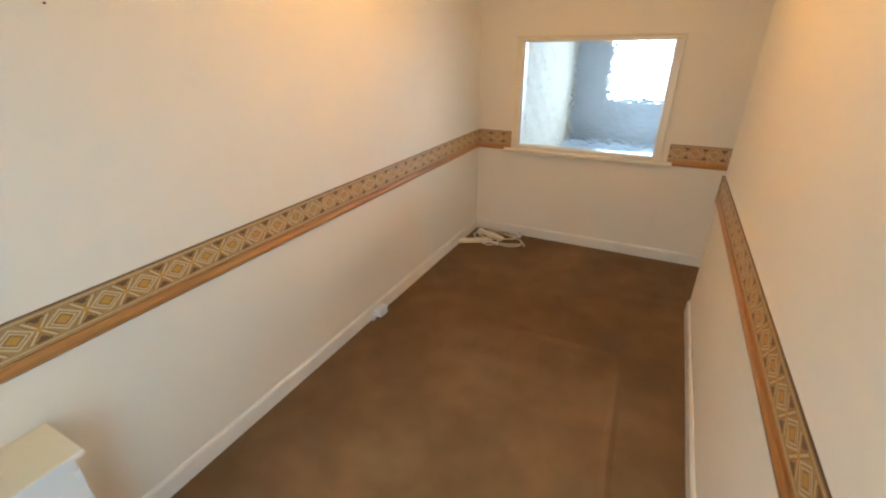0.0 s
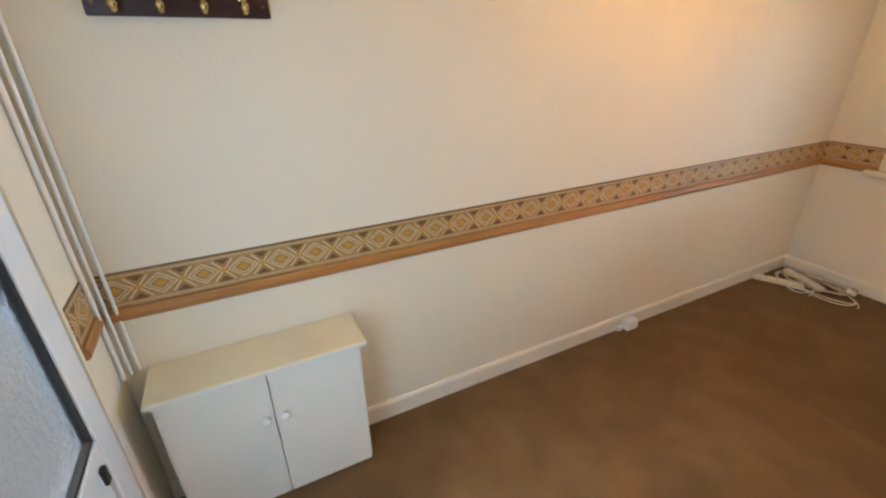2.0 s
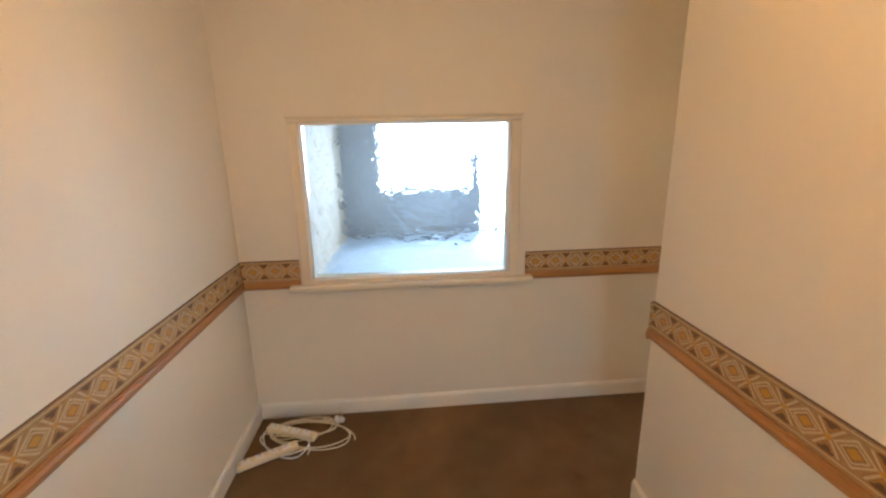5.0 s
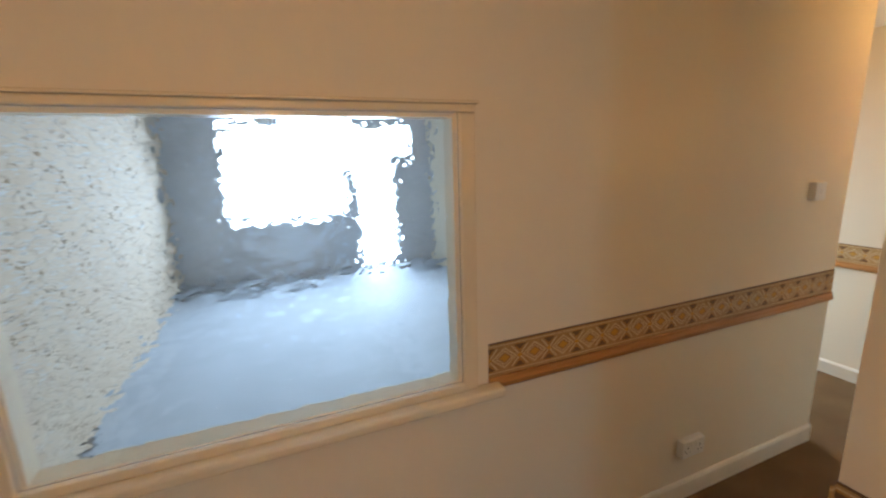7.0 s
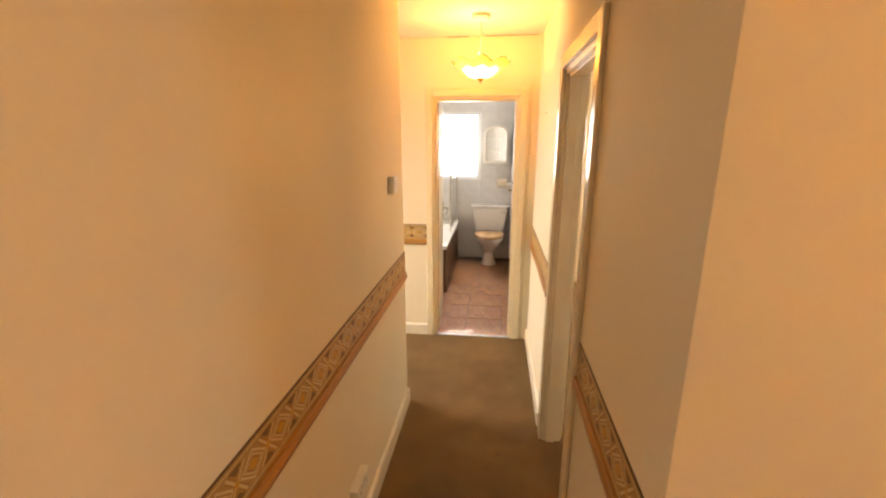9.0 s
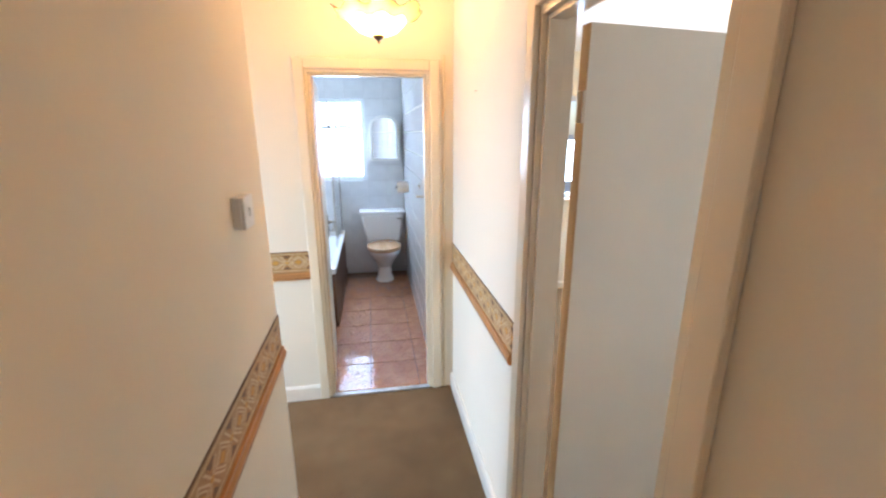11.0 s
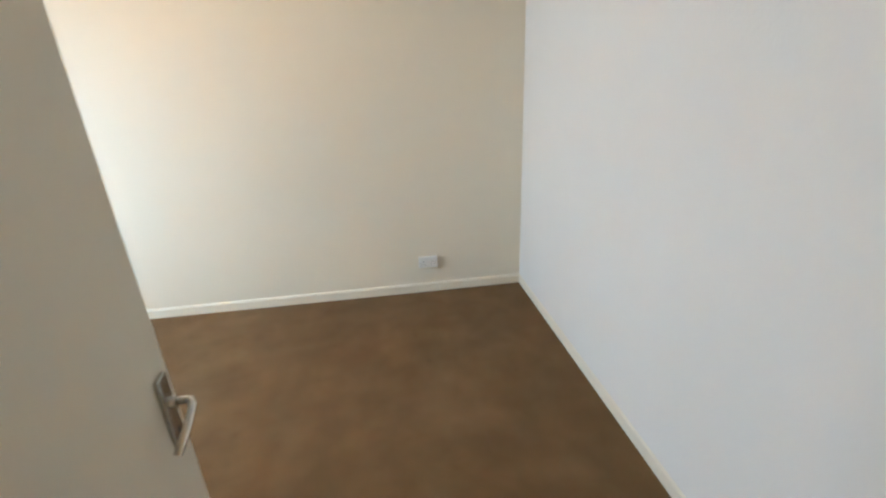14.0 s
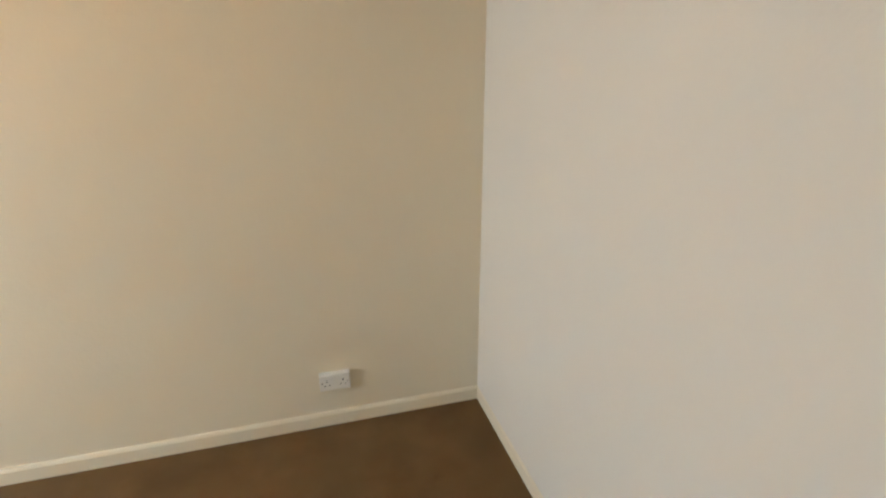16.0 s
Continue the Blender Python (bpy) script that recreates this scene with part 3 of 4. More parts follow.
# ---- lamps ----
def pendant(x, y):
    ob = thing("pendant_lamp", pose(x, y, H), "amber scalloped glass bowl pendant on a white ceiling rose", "lamp")
    part("ceiling_rose", lathe([(0, 0), (0.058, 0), (0.058, -0.022), (0.05, -0.032), (0.018, -0.04), (0, -0.041)], 28), PLASTIC, ob, "white ceiling rose", True)
    part("cord", tube([(0, 0, -0.04), (0.001, 0, -0.205)], 0.0035), PLASTIC, ob)
    part("lampholder", lathe([(0, -0.20), (0.014, -0.203), (0.019, -0.213), (0.019, -0.235), (0, -0.237)], 16), PLASTIC, ob, "white lampholder", True)

    def bowl(prof, material, name, label):
        bm = bmesh.new()
        seg, rows = 72, []
        for r, z, k in prof:
            rows.append([bm.verts.new((r * (1 + 0.05 * k * math.sin(8 * a)) * math.cos(a), r * (1 + 0.05 * k * math.sin(8 * a)) * math.sin(a), z + 0.012 * k * math.sin(8 * a + 0.8)))
                         for a in (2 * math.pi * i / seg for i in range(seg))])
        for p, q in zip(rows, rows[1:]):
            for i in range(seg):
                bm.faces.new((p[i], p[(i + 1) % seg], q[(i + 1) % seg], q[i]))
        return part(name, bm, material, ob, label, True)

    bowl([(0.012, -0.365, 0), (0.045, -0.362, 0), (0.080, -0.348, 0.1), (0.105, -0.325, 0.3), (0.122, -0.305, 0.6)], SHADE, "shade", "cream glass bowl")
    bowl([(0.122, -0.305, 0.6), (0.142, -0.288, 0.9), (0.162, -0.276, 1.1), (0.176, -0.272, 1.3)], SHADERIM, "shade_rim", "wavy amber glass rim")
    for nm, r, z, k in (("rim_edge", 0.176, -0.272, 1.3), ("bowl_edge", 0.1225, -0.3055, 0.6)):
        part(nm, tube([(r * (1 + 0.05 * k * math.sin(8 * a)) * math.cos(a), r * (1 + 0.05 * k * math.sin(8 * a)) * math.sin(a), z + 0.012 * k * math.sin(8 * a + 0.8))
                       for a in (2 * math.pi * i / 72 for i in range(72))], 0.0016, 6, True), BRONZE, ob, "dark leaded edge", True)
    part("finial", lathe([(0, -0.393), (0.006, -0.390), (0.005, -0.382), (0.014, -0.378), (0.026, -0.369), (0.026, -0.364), (0, -0.363)], 20), BRONZE, ob, "dark bronze finial", True)
    part("stem", tube([(0, 0, -0.236), (0, 0, -0.366)], 0.004), BRONZE, ob)
    for a in (0.4, 2.5, 4.6):
        part("wire", tube([(0.012 * math.cos(a), 0.012 * math.sin(a), -0.225), (0.12 * math.cos(a), 0.12 * math.sin(a), -0.307)], 0.0012, 6), BRONZE, ob)
    return ob


pendant(4.21, -0.415)
pendant(0.98, -2.05)
pendant(4.50, -2.60)


# ---- sockets and switches ----
def socket_double(m, label):
    """Local x along the wall, -y out from it."""
    ob = thing("double_socket", m, label, "socket")
    part("back_box", bx(-0.073, 0.073, -0.026, 0, -0.043, 0.043, bevel=0.003), PLASTIC, ob)
    part("faceplate", bx(-0.0735, 0.0735, -0.035, -0.026, -0.0435, 0.0435, bevel=0.004), PLASTIC, ob)
    for cx in (-0.038, 0.038):
        part("rocker", bx(cx - 0.006 + (0.022 if cx < 0 else -0.022), cx + 0.006 + (0.022 if cx < 0 else -0.022), -0.0385, -0.0345, 0.012, 0.032, bevel=0.001), PLASTIC, ob)
        part("pin_hole", bx(cx - 0.003, cx + 0.003, -0.0356, -0.0345, 0.006, 0.014), SLOT, ob)
        for s in (-1, 1):
            part("pin_hole", bx(cx + s * 0.011 - 0.0035, cx + s * 0.011 + 0.0035, -0.0356, -0.0345, -0.016, -0.012), SLOT, ob)
    for cx in (-0.06, 0.06):
        part("screw", lathe([(0, -0.0005), (0.003, -0.0005), (0.003, 0.0007), (0, 0.0007)], 10), CHROME, ob).matrix_basis = pose(cx, -0.0353, 0, 90, 0, 0)
    return ob


socket_double(pose(2.745, 0, 0.29), "white double wall socket above the skirting")
socket_double(pose(2.865, YB, 0.262, 0, 0, 180), "white surface-mounted double socket low on the wall")

sw = thing("light_switch", pose(3.472, 0, 1.447), "white single rocker light switch on a raised box", "light switch")
part("back_box", bx(-0.043, 0.043, -0.022, 0, -0.043, 0.043, bevel=0.003), PLASTIC, sw)
part("faceplate", bx(-0.0435, 0.0435, -0.031, -0.022, -0.0435, 0.0435, bevel=0.004), PLASTIC, sw)
part("rocker", bx(-0.006, 0.006, -0.0355, -0.0305, -0.012, 0.012, bevel=0.0015), PLASTIC, sw)

jb = thing("junction_box", pose(0.016, -1.84, 0), "white cable junction box on the skirting", "junction box")
part("box", bx(0.0, 0.055, -0.045, 0.045, 0.012, 0.075, bevel=0.006), PLASTIC, jb)
part("cable_tail", bx(0.0, 0.02, -0.085, -0.046, 0.002, 0.03, bevel=0.004), PLASTIC, jb)

for x, y, z, rx, ry in ((0.0, -3.196, 1.855, 0, 90), (4.207, YC, 1.828, -90, 0)):
    nail = tagged(part("wall_nail", lathe([(0, 0), (0.0022, 0), (0.002, 0.006), (0.0036, 0.007), (0.003, 0.009), (0, 0.010)], 12), BRONZE, None, "", True), "small dark nail in the painted wall", "nail")
    nail.matrix_basis = pose(x, y, z, rx, ry, 0)
for y0, y1 in ((-0.80, -0.42), (-0.30, -0.14)):
    tagged(part("ceiling_crack", bx(XB - 0.0015, XB + 0.001, y0, y1, H - 0.005, H - 0.001), SLOT), "hairline crack where the wall meets the ceiling", "crack", kind="structure")

# ---- leads in the corner ----
random.seed(7)


def cable(name, label, cx, cy, rx, ry, rot, turns, r, z, material):
    pts, n = [], int(46 * turns)
    for i in range(n):
        a = 2 * math.pi * i / 46
        k = 1 - 0.10 * (i / n) + 0.05 * math.sin(3.3 * a + cx * 40)
        x, y = rx * k * math.cos(a), ry * k * math.sin(a)
        pts.append((cx + x * math.cos(rot) - y * math.sin(rot), cy + x * math.sin(rot) + y * math.cos(rot), z + 0.008 * (1 + math.sin(2.3 * a + cy * 30)) + 0.006 * i / 46))
    return tagged(part(name, tube(pts, r, 7), material, None, "", True), label, "cable")


cable("coiled_cable", "loose coil of cream cable on the carpet", 0.36, -0.22, 0.25, 0.12, -0.25, 2.6, 0.0042, 0.004, OLDPLASTIC)
cable("coiled_cable", "loose coil of cream cable on the carpet", 0.30, -0.17, 0.20, 0.09, 0.1, 3.2, 0.0036, 0.006, OLDPLASTIC)
cable("coiled_cable", "loose coil of white cable on the carpet", 0.22, -0.27, 0.17, 0.10, -0.6, 2.2, 0.004, 0.005, PLASTIC)


def power_strip(m):
    ob = thing("extension_lead", m, "white plastic multi-way extension lead lying on the cables", "extension lead")
    part("body", bx(-0.16, 0.16, -0.026, 0.026, 0, 0.036, bevel=0.008), OLDPLASTIC, ob)
    for i in range(4):
        cx = -0.11 + 0.07 * i
        part("outlet", bx(cx - 0.024, cx + 0.024, -0.02, 0.02, 0.0352, 0.038, bevel=0.002), PLASTIC, ob)
        part("pin_hole", bx(cx - 0.004, cx + 0.004, 0.006, 0.012, 0.0375, 0.0386), SLOT, ob)
    return ob


power_strip(pose(0.245, -0.215, 0.022, 3, 0, -22))
power_strip(pose(0.16, -0.39, 0.012, 0, 0, 28))
pl = thing("plug", pose(0.50, -0.12, 0.02, 0, 25, 40), "white three-pin plug on the cables", "plug")
part("body", bx(-0.025, 0.025, -0.025, 0.025, 0, 0.032, bevel=0.008), PLASTIC, pl)
for px, py in ((-0.011, -0.008), (0.011, -0.008), (0, 0.012)):
    part("pin", bx(px - 0.003, px + 0.003, py - 0.002, py + 0.002, 0.032, 0.05), BRASS, pl)

# ---- cupboard ----
cab = thing("low_cupboard", pose(0.012, -3.965, 0), "low white painted two-door cupboard with a yellowed top", "cupboard")
cw = 0.352
part("body", bx(-0.010, 0.172, -cw, cw - 0.005, 0.002, 0.632, bevel=0.002), CABPAINT, cab)
part("top", bx(-0.011, 0.212, -cw - 0.01, cw + 0.012, 0.632, 0.652, bevel=0.004), CABTOP, cab, "yellowed cream top board")
part("top_edge", bx(0.2125, 0.217, -cw - 0.01, cw + 0.012, 0.634, 0.650, bevel=0.001), CABPAINT, cab)
for s in (-1, 1):
    y0, y1 = sorted((s * 0.002, s * (cw - 0.012)))
    d = part("door", bx(0.173, 0.191, y0, y1, 0.012, 0.622, bevel=0.002), CABPAINT, cab)
    part("knob", lathe([(0, 0), (0.007, 0), (0.006, 0.012), (0.014, 0.02), (0.015, 0.027), (0.009, 0.032), (0, 0.033)], 18), PLASTIC, d, "white turned knob", True).matrix_basis = pose(0.191, s * 0.034, 0.43, 0, 90, 0)
    for z in (0.10, 0.53):
        part("hinge", bx(0.1912, 0.194, s * (cw - 0.026), s * (cw - 0.010), z, z + 0.05, bevel=0.001), CABPAINT, d)

# ---- coat rack ----
rk = thing("coat_rack", pose(0, -3.955, 1.737), "dark mahogany board with four brass coat hooks", "coat rack")
part("board", bx(0.001, 0.018, -0.224, 0.224, 0.0, 0.11, bevel=0.004), MAHOGANY, rk)
for i in range(4):
    y = -0.155 + i * 0.103
    part("hook_plate", lathe([(0, 0), (0.017, 0), (0.015, 0.004), (0.008, 0.007), (0, 0.008)], 18), BRASS, rk, "", True).matrix_basis = pose(0.018, y, 0.055, 0, 90, 0)
    part("hook", tube([(0.02, y, 0.058), (0.034, y, 0.048), (0.042, y, 0.032), (0.046, y, 0.018), (0.054, y, 0.014), (0.062, y, 0.022)], 0.008, 10), BRASS, rk, "polished brass hook", True)
    part("hook_tip", lathe([(0, -0.012), (0.009, -0.008), (0.012, 0), (0.009, 0.008), (0, 0.012)], 14), BRASS, rk, "", True).matrix_basis = pose(0.062, y, 0.026)
for y in (-0.205, 0.205):
    part("screw", lathe([(0, 0), (0.005, 0), (0.004, 0.002), (0, 0.002)], 12), BRONZE, rk).matrix_basis = pose(0.018, y, 0.03, 0, 90, 0)

# ---- entrance corner and door ----
for x, y, rr in ((0.008, 0.048, 0.006), (0.026, 0.026, 0.006), (0.048, 0.009, 0.008)):
    tagged(part("pipe", tube([(x, Y0 + y, 0.653), (x + 0.002, Y0 + y - 0.001, 1.1), (x, Y0 + y + 0.001, 1.7), (x, Y0 + y, H)], rr, 12), PLASTIC, None, "", True), "white painted pipe in the corner above the cupboard", "pipe", "corner pipes")
door = thing("door_1", pose(0, Y0, 0), "white plastic entrance frame with a glazed side panel", "door frame", kind="structure")
for nm, a in (("frame_post", (0.24, 0.30, -0.075, -0.005, 0, 2.08)), ("frame_post", (1.66, 1.72, -0.075, -0.005, 0, 2.08)), ("frame_head", (0.30, 1.66, -0.075, -0.005, 2.02, 2.08)),
              ("stile", (0.303, 0.372, -0.062, 0.003, 0.012, 2.015)), ("stile", (0.76, 0.83, -0.062, 0.003, 0.012, 2.015)), ("rail", (0.372, 0.76, -0.062, 0.003, 1.925, 2.015)),
              ("rail", (0.372, 0.76, -0.062, 0.003, 0.62, 0.705)), ("rail", (0.372, 0.76, -0.062, 0.003, 0.012, 0.11)), ("panel", (0.372, 0.76, -0.050, -0.012, 0.11, 0.62))):
    part(nm, bx(*a, bevel=0.005), UPVC, door)
for a in ((0.372, 0.384, -0.03, -0.004, 0.705, 1.925), (0.748, 0.76, -0.03, -0.004, 0.705, 1.925), (0.384, 0.748, -0.03, -0.004, 0.705, 0.717), (0.384, 0.748, -0.03, -0.004, 1.913, 1.925)):
    part("gasket", bx(*a), GASKET, door)
g = part("pane", bx(0.384, 0.748, -0.024, -0.018, 0.717, 1.913), FROST, door, "frosted glass pane")
g.visible_shadow = False
part("catch", bx(0.415, 0.44, 0.003, 0.016, 0.60, 0.655, bevel=0.004), GASKET, door, "small black catch")


# ---- inner doors ----
def lever_handle(parent, x, y, z, side, toward):
    """A back plate and a lever; side: the way it stands out (y), toward: the way the lever points (x)."""
    h = part("door_handle", bx(x - 0.021, x + 0.021, min(y, y + side * 0.009), max(y, y + side * 0.009), z - 0.085, z + 0.085, bevel=0.003), CHROME, parent, "worn metal lever handle")
    part("lever", tube([(x, y, z + 0.025), (x, y + side * 0.034, z + 0.025), (x + toward * 0.006, y + side * 0.046, z + 0.026), (x + toward * 0.02, y + side * 0.052, z + 0.024), (x + toward * 0.045, y + side * 0.05, z + 0.012),
                        (x + toward * 0.07, y + side * 0.044, z - 0.006), (x + toward * 0.09, y + side * 0.034, z - 0.026)], 0.008, 10), CHROME, h, "", True)
    part("rose", lathe([(0, 0), (0.013, 0), (0.012, 0.012), (0, 0.013)], 16), CHROME, h, "", True).matrix_basis = pose(x, y + side * 0.009, z + 0.025, -90 * side, 0, 0)
    part("keyhole", bx(x - 0.003, x + 0.003, min(y + side * 0.009, y + side * 0.0098), max(y + side * 0.009, y + side * 0.0098), z - 0.055, z - 0.035), SLOT, h)


def flush_door(name, m, width, height, label, handle_side):
    """A leaf that runs along local +x from its hinge."""
    ob = thing(name, m, label, "door", kind="structure")
    part("leaf", bx(0.003, width, -0.019, 0.019, 0.008, height, bevel=0.003), DOORPAINT, ob)
    for s in (-1, 1):
        lever_handle(ob, width - 0.050, s * 0.0195, 0.990, s, -1)
    for z in (0.20, height - 0.27):
        part("hinge", bx(-0.014, 0.012, -0.006, 0.0, z, z + 0.09, bevel=0.001), GLOSS, ob, "cream-painted hinge")
        part("hinge_pin", tube([(-0.004, 0.02 * handle_side, z), (-0.004, 0.02 * handle_side, z + 0.09)], 0.005, 8), GLOSS, ob)
    part("lipping", bx(-0.001, 0.0035, -0.0185, 0.0185, 0.010, height - 0.002, bevel=0.0008), LIPPING, ob, "bare orange-brown wood on the hinge edge")
    part("latch", bx(width - 0.001, width + 0.002, -0.011, 0.011, 0.93, 1.05), CHROME, ob)
    return ob


flush_door("door_2", pose(3.502, YC - 0.140, 0, 0, 0, -82.5), 0.755, 1.945, "cream flush bedroom door standing wide open", -1)
flush_door("door_3", pose(XB + 0.118, BY1 - 0.012, 0, 0, 0, 4), 0.63, 1.955, "cream flush bathroom door standing open", 1)

# ---- bedroom window ----
bwin = thing("window_2", pose(XBE, 0, 0), "white-framed bedroom window", "window", kind="structure")
for a in ((0.03, 0.09, -3.60, -3.55, 0.99, 2.0), (0.03, 0.09, -1.95, -1.90, 0.99, 2.0), (0.03, 0.09, -3.55, -1.95, 0.99, 1.04), (0.03, 0.09, -3.55, -1.95, 1.95, 2.0), (0.03, 0.09, -2.775, -2.725, 1.04, 1.95)):
    part("window_frame", bx(*a, bevel=0.004), UPVC, bwin)
part("window_sill", bx(-0.04, 0.03, -3.67, -1.83, 0.965, 0.99, bevel=0.006), GLOSS, bwin)
for y0, y1 in ((-3.55, -2.775), (-2.725, -1.95)):
    part("pane", bx(0.055, 0.060, y0, y1, 1.04, 1.95), CLEAR, bwin).visible_shadow = False

# ---- bathroom ----
twin = thing("window_3", pose(XT, 0, 0), "white bathroom window with frosted panes", "window", kind="structure")
for a in ((0.02, 0.08, -0.315, -0.265, 1.125, 2.02), (0.02, 0.08, 0.27, 0.32, 1.135, 2.02), (0.02, 0.08, -0.265, 0.27, 1.125, 1.175), (0.02, 0.08, -0.265, 0.27, 1.975, 2.02), (0.025, 0.075, -0.265, 0.27, 1.70, 1.74)):
    part("window_frame", bx(*a, bevel=0.004), UPVC, twin)
for z0, z1 in ((1.175, 1.70), (1.74, 1.975)):
    part("pane", bx(0.045, 0.050, -0.265, 0.27, z0, z1), FROST, twin, "frosted pane").visible_shadow = False

t = thing("toilet", pose(XT - 0.008, -0.462, 0.010), "white ceramic toilet with a low cistern and closed wooden seat", "toilet")
cist = part("cistern", loft([[(-0.03, -0.20, 0.42), (-0.03, 0.20, 0.42), (-0.19, 0.185, 0.42), (-0.19, -0.185, 0.42)], [(-0.012, -0.235, 0.60), (-0.012, 0.235, 0.60), (-0.205, 0.22, 0.60), (-0.205, -0.22, 0.60)], [(-0.004, -0.25, 0.745), (-0.004, 0.25, 0.745), (-0.21, 0.24, 0.745), (-0.21, -0.24, 0.745)]]), CERAMIC, t, "white tapered cistern")
bv = cist.modifiers.new("round", "BEVEL")
bv.width, bv.segments = 0.018, 3
part("cistern_lid", bx(-0.225, 0.002, -0.263, 0.263, 0.746, 0.785, bevel=0.012, seg=3), CERAMIC, t)
part("flush_lever", tube([(-0.205, -0.17, 0.70), (-0.225, -0.17, 0.70), (-0.23, -0.175, 0.70), (-0.23, -0.225, 0.694)], 0.007, 8), CHROME, t, "chrome flush lever", True)
part("bowl", loft([oval(-0.27, 0, 0.14, 0.105, 0.0), oval(-0.27, 0, 0.115, 0.085, 0.05), oval(-0.28, 0, 0.105, 0.075, 0.17), oval(-0.33, 0, 0.17, 0.125, 0.27), oval(-0.38, 0, 0.22, 0.172, 0.35), oval(-0.39, 0, 0.235, 0.185, 0.385), oval(-0.39, 0, 0.235, 0.185, 0.40)]), CERAMIC, t, "", True)
part("neck", bx(-0.25, -0.05, -0.09, 0.09, 0.30, 0.42, bevel=0.03, seg=3), CERAMIC, t)
part("seat", loft([oval(-0.40, 0, 0.225, 0.185, 0.402), oval(-0.40, 0, 0.235, 0.19, 0.410), oval(-0.40, 0, 0.235, 0.19, 0.418), oval(-0.40, 0, 0.228, 0.185, 0.424)]), SEATWOOD, t, "pale wooden seat", True)
part("seat_lid", loft([oval(-0.40, 0, 0.232, 0.188, 0.427), oval(-0.40, 0, 0.238, 0.192, 0.435), oval(-0.40, 0, 0.236, 0.19, 0.443), oval(-0.40, 0, 0.222, 0.178, 0.449)]), SEATWOOD, t, "pale wooden lid, closed", True)
part("waste_pipe", tube([(-0.12, 0.0, 0.16), (-0.05, 0.0, 0.16), (-0.005, 0.0, 0.16)], 0.05, 14), PLASTIC, t, "", True)
part("supply_pipe", tube([(-0.09, -0.17, 0.42), (-0.09, -0.20, 0.33), (-0.01, -0.22, 0.30)], 0.008, 8), CHROME, t, "", True)

b = thing("bathtub", pose(0, 0, 0), "white acrylic bath with a brown wooden side panel", "bathtub")
bx0, bx1, by0, by1 = 5.77, XT - 0.01, -0.025, 0.77


def rect_ring(x0, x1, y0, y1, z, r, n=5):
    out = []
    for cx, cy, a0 in ((x1 - r, y1 - r, 0), (x0 + r, y1 - r, 90), (x0 + r, y0 + r, 180), (x1 - r, y0 + r, 270)):
        for i in range(n):
            a = radians(a0 + 90 * i / (n - 1))
            out.append((cx + r * math.cos(a), cy + r * math.sin(a), z))
    return out


part("tub", loft([rect_ring(bx0, bx1, by0, by1, 0.505, 0.03), rect_ring(bx0, bx1, by0, by1, 0.545, 0.03), rect_ring(bx0 + 0.012, bx1 - 0.012, by0 + 0.012, by1 - 0.012, 0.552, 0.03),
                  rect_ring(bx0 + 0.055, bx1 - 0.055, by0 + 0.06, by1 - 0.06, 0.55, 0.10), rect_ring(bx0 + 0.08, bx1 - 0.075, by0 + 0.085, by1 - 0.085, 0.50, 0.11),
                  rect_ring(bx0 + 0.15, bx1 - 0.12, by0 + 0.13, by1 - 0.13, 0.20, 0.12), rect_ring(bx0 + 0.20, bx1 - 0.16, by0 + 0.17, by1 - 0.17, 0.15, 0.10)]), BATHACRYLIC, b, "", True)
part("side_panel", bx(bx0 + 0.02, bx1, by0 + 0.015, by0 + 0.031, 0.012, 0.505, bevel=0.002), BATHPANEL, b, "brown wood-grain bath panel")
part("end_panel", bx(bx0 + 0.015, bx0 + 0.031, by0 + 0.033, by1, 0.012, 0.505, bevel=0.002), BATHPANEL, b)
part("plinth", bx(bx0 + 0.028, bx1, by0 + 0.005, by0 + 0.014, 0.005, 0.075, bevel=0.002), BATHPANEL, b)
for y in (0.22, 0.50):
    tap = thing("bath_tap", pose(bx0 + 0.035, y, 0.552), "chrome bath tap on the rim", "tap", "bath taps")
    part("body", lathe([(0, 0), (0.024, 0), (0.022, 0.008), (0.014, 0.014), (0.014, 0.075), (0, 0.08)], 18), CHROME, tap, "", True)
    part("head", lathe([(0, 0.078), (0.020, 0.08), (0.024, 0.095), (0.020, 0.112), (0, 0.116)], 18), CHROME, tap, "", True)
    part("spout", tube([(0.0, 0, 0.045), (0.05, 0, 0.055), (0.09, 0, 0.045), (0.10, 0, 0.03)], 0.011, 10), CHROME, tap, "", True)
scr = thing("shower_screen", pose(0, 0, 0), "clear glass shower screen on the bath rim", "shower screen")
part("pane", bx(6.45, 7.26, 0.005, 0.010, 0.556, 1.92), CLEAR, scr).visible_shadow = False
part("frame", bx(7.262, 7.298, -0.002, 0.018, 0.554, 1.93, bevel=0.003), CHROME, scr)
part("frame", bx(6.436, 6.449, 0.0, 0.015, 0.554, 1.93, bevel=0.003), CHROME, scr)

mc = thing("mirror_cabinet", pose(XT, -0.52, 1.353), "white bathroom cabinet with an arched mirror door", "cabinet")


def arch(w, h, x0, x1, inset=0.0):
    ring = [(-w + inset, inset)]
    top = h - w * 0.75
    ring.append((w - inset, inset))
    for i in range(13):
        a = math.pi * i / 12
        ring.append(((w - inset) * math.cos(a), top + (w * 0.75 - inset) * math.sin(a)))
    return loft([[(x, u, v) for u, v in ring] for x in (x0, x1)])


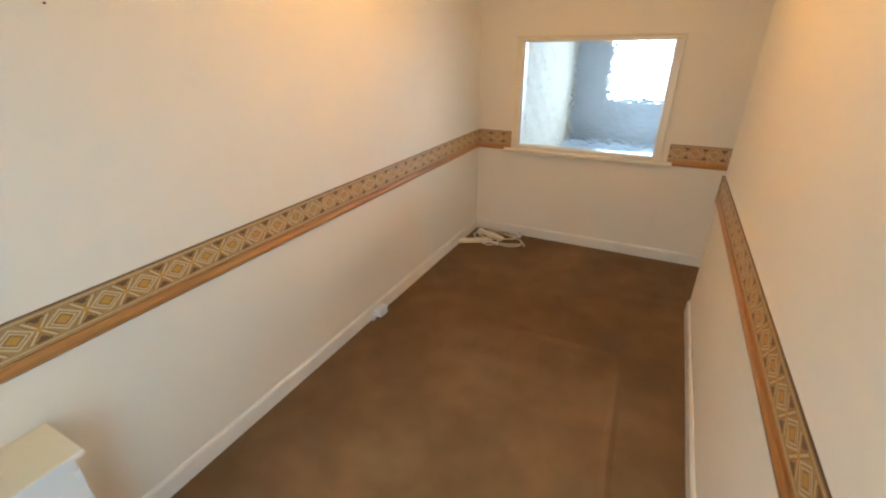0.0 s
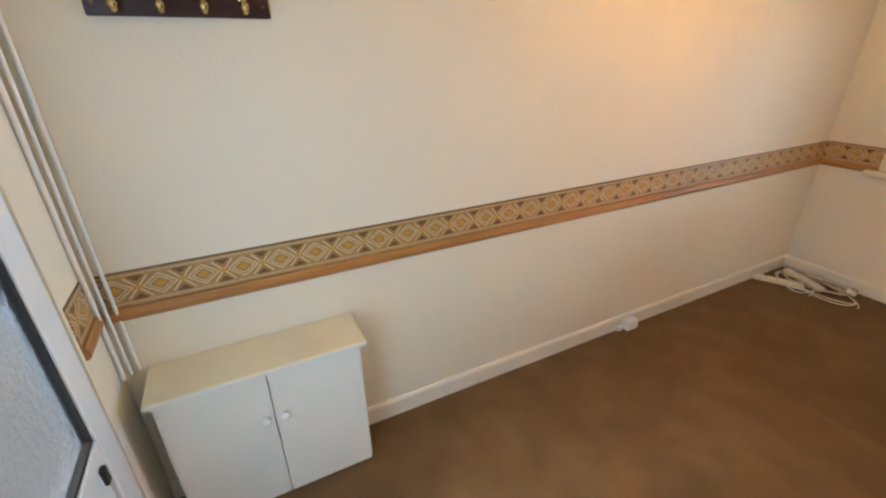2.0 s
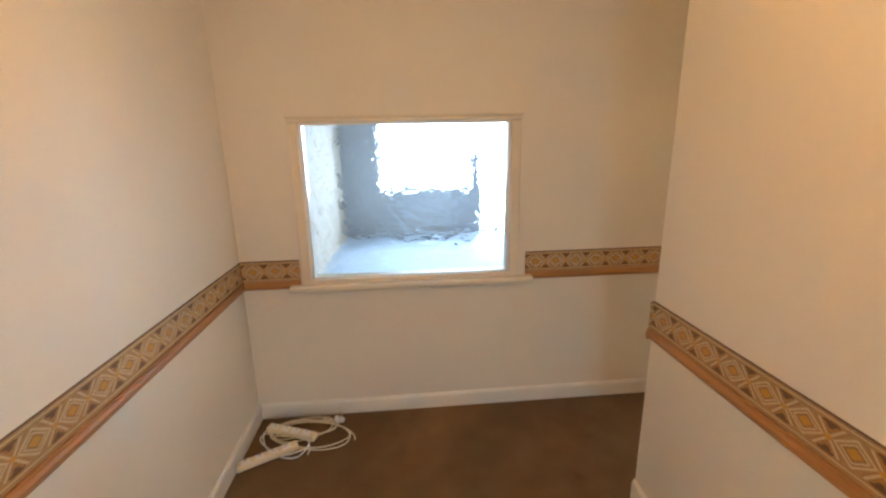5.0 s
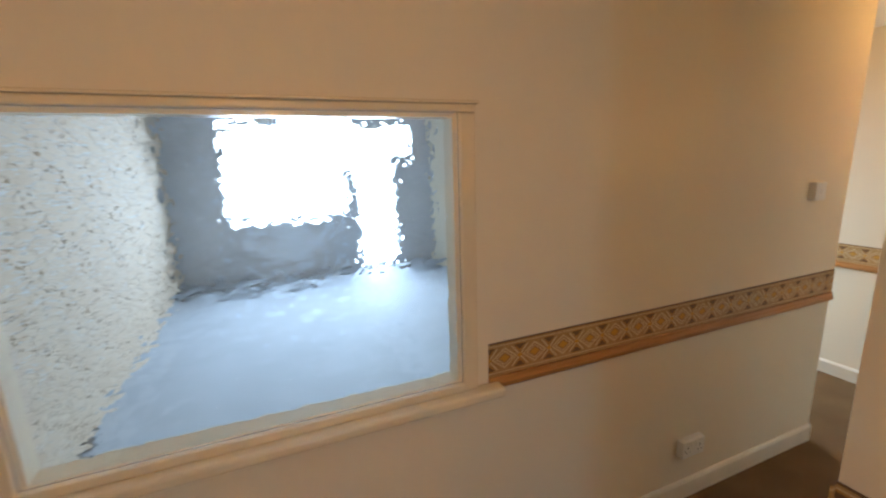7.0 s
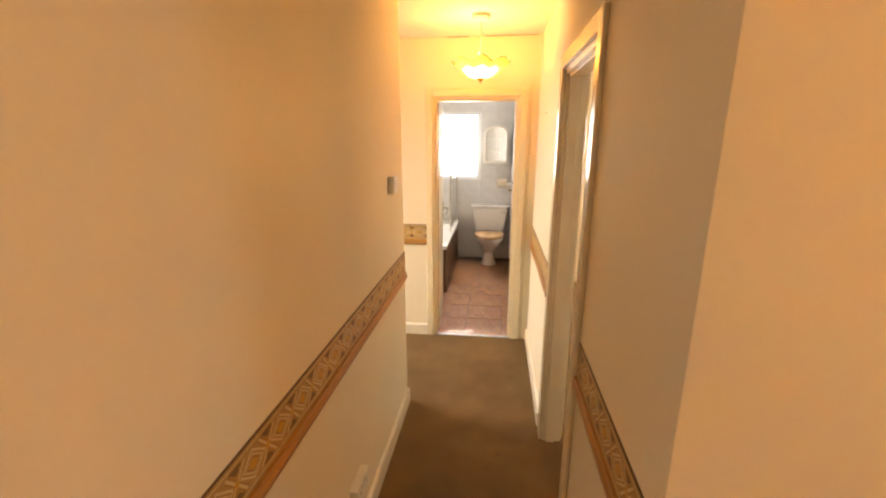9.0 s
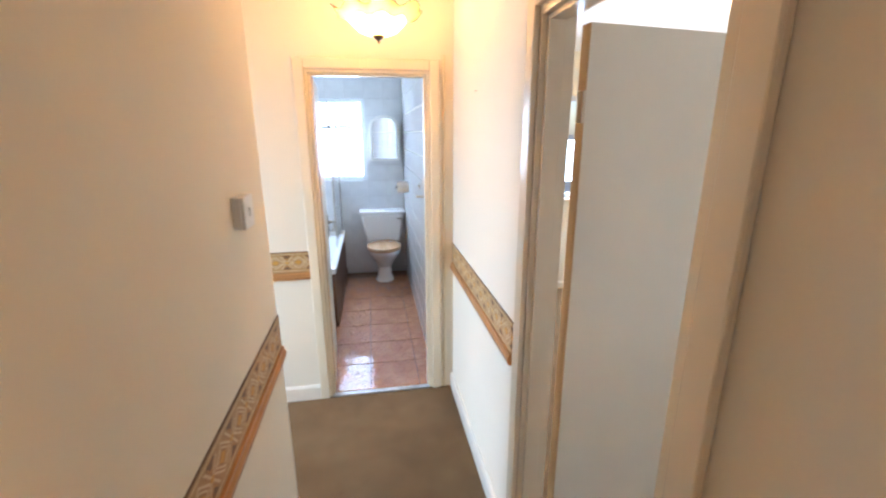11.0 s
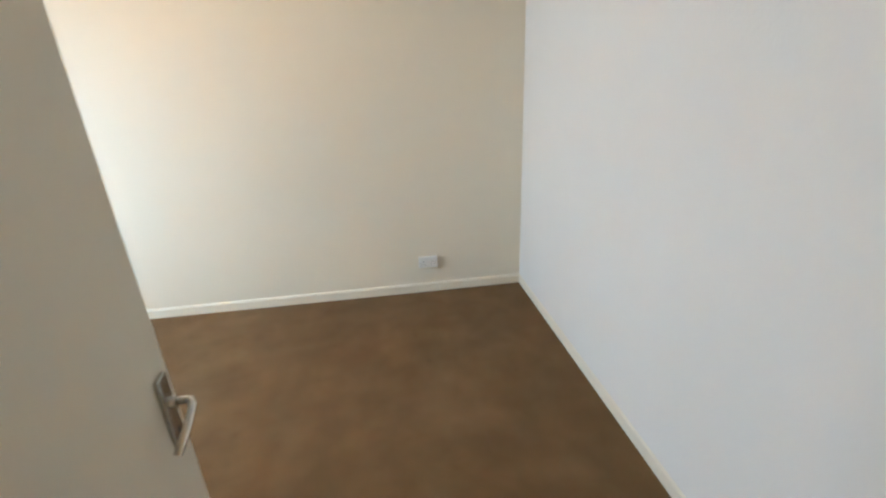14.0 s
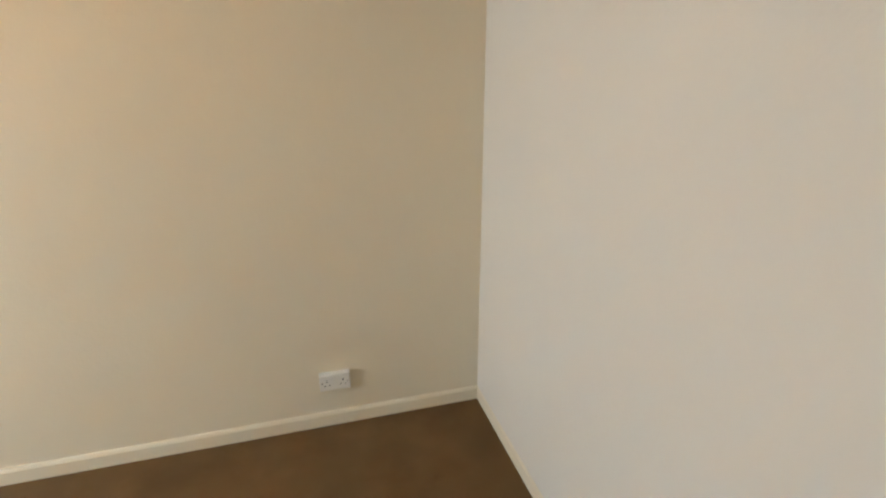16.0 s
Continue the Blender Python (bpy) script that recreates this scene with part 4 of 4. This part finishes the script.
part("body", arch(0.16, 0.485, -0.10, -0.001), PLASTIC, mc)
dr = part("door", arch(0.165, 0.49, -0.118, -0.102), PLASTIC, mc)
dr.matrix_basis = pose(-0.11, -0.165, 0) @ pose(0, 0, 0, 0, 0, 7) @ pose(0.11, 0.165, 0)
part("mirror", arch(0.165, 0.49, -0.1205, -0.1185, 0.028), MIRROR, dr, "arched mirror glass")

rh = thing("toilet_roll_holder", pose(5.60, -0.728, 1.25), "chrome bracket with a white toilet roll", "toilet roll holder")
part("plate", lathe([(0, 0), (0.026, 0), (0.024, 0.008), (0, 0.012)], 18), CHROME, rh, "", True).matrix_basis = pose(0, 0, 0, -90, 0, 0)
part("arm", tube([(0, 0.008, 0), (0, 0.06, 0), (-0.01, 0.075, 0), (-0.02, 0.078, -0.003), (-0.02, 0.19, -0.003)], 0.008, 10), CHROME, rh, "", True)
part("roll", lathe([(0.016, -0.045), (0.042, -0.045), (0.044, -0.04), (0.044, 0.04), (0.042, 0.045), (0.016, 0.045), (0.016, -0.045)], 28), CERAMIC, rh, "white paper roll", True).matrix_basis = pose(-0.02, 0.135, -0.003, 90, 0, 0)
rail = thing("towel_hook", pose(5.02, -0.728, 1.25), "chrome hook on the tiled wall", "hook")
part("plate", lathe([(0, 0), (0.024, 0), (0.022, 0.008), (0, 0.012)], 18), CHROME, rail, "", True).matrix_basis = pose(0, 0, 0, -90, 0, 0)
part("arm", tube([(0, 0.008, 0), (0, 0.055, 0), (0, 0.09, 0.004)], 0.01, 10), CHROME, rail, "", True)


# ---- tiles ----
def tile_mesh(name, w, h, t, material, bev=0.003):
    me = mesh_of(name, bx(-w / 2, w / 2, -h / 2, h / 2, 0, t, bevel=bev, seg=1))
    me.materials.append(material)
    return me


def lay(me, parent, m):
    ob = new("tile", me)
    ob.parent = parent
    ob.matrix_basis = m
    return ob


floor_b = bpy.data.objects["floor_bathroom"]
ft = tile_mesh("floor_tile", 0.325, 0.325, 0.007, FLOORTILE)
for i in range(7):
    for j in range(5):
        x, y = XB + 0.195 + 0.33 * i, -0.952 + 0.168 + 0.33 * j
        if x + 0.16 < XT and y + 0.16 < 0.78:
            lay(ft, floor_b, pose(x, y, 0.003))

back = bpy.data.objects["wall_bathroom_window"]
side = bpy.data.objects["wall_bathroom_side"]
sizes = {}


def wall_tile(w, h):
    k = (round(w, 3), round(h, 3))
    if k not in sizes:
        sizes[k] = tile_mesh("wall_tile", w - 0.004, h - 0.004, 0.007, WALLTILE, 0.002)
    return sizes[k]


def steps(*spans):
    """Tile edges: (from, to, count) spans end to end."""
    out = [spans[0][0]]
    for lo, hi, n in spans:
        out += [lo + (hi - lo) * (i + 1) / n for i in range(n)]
    return out


zs = steps((0.012, 1.125, 6), (1.125, 2.02, 5), (2.02, H, 2))
ys = steps((-0.944, -0.315, 3), (-0.315, 0.32, 3), (0.32, 0.78, 2))
xs = steps((XB + 0.10, XT - 0.008, 10))
for z0, z1 in zip(zs, zs[1:]):
    for y0, y1 in zip(ys, ys[1:]):
        if not (-0.32 < y0 and y1 < 0.33 and 1.12 < z0 and z1 < 2.03):
            lay(wall_tile(y1 - y0, z1 - z0), back, Matrix.Translation((XT, (y0 + y1) / 2, (z0 + z1) / 2)) @ pose(0, 0, 0, 90, 0, -90))
    for x0, x1 in zip(xs, xs[1:]):
        lay(wall_tile(x1 - x0, z1 - z0), side, Matrix.Translation(((x0 + x1) / 2, -0.735, (z0 + z1) / 2)) @ pose(0, 0, 0, 90, 0, 180))
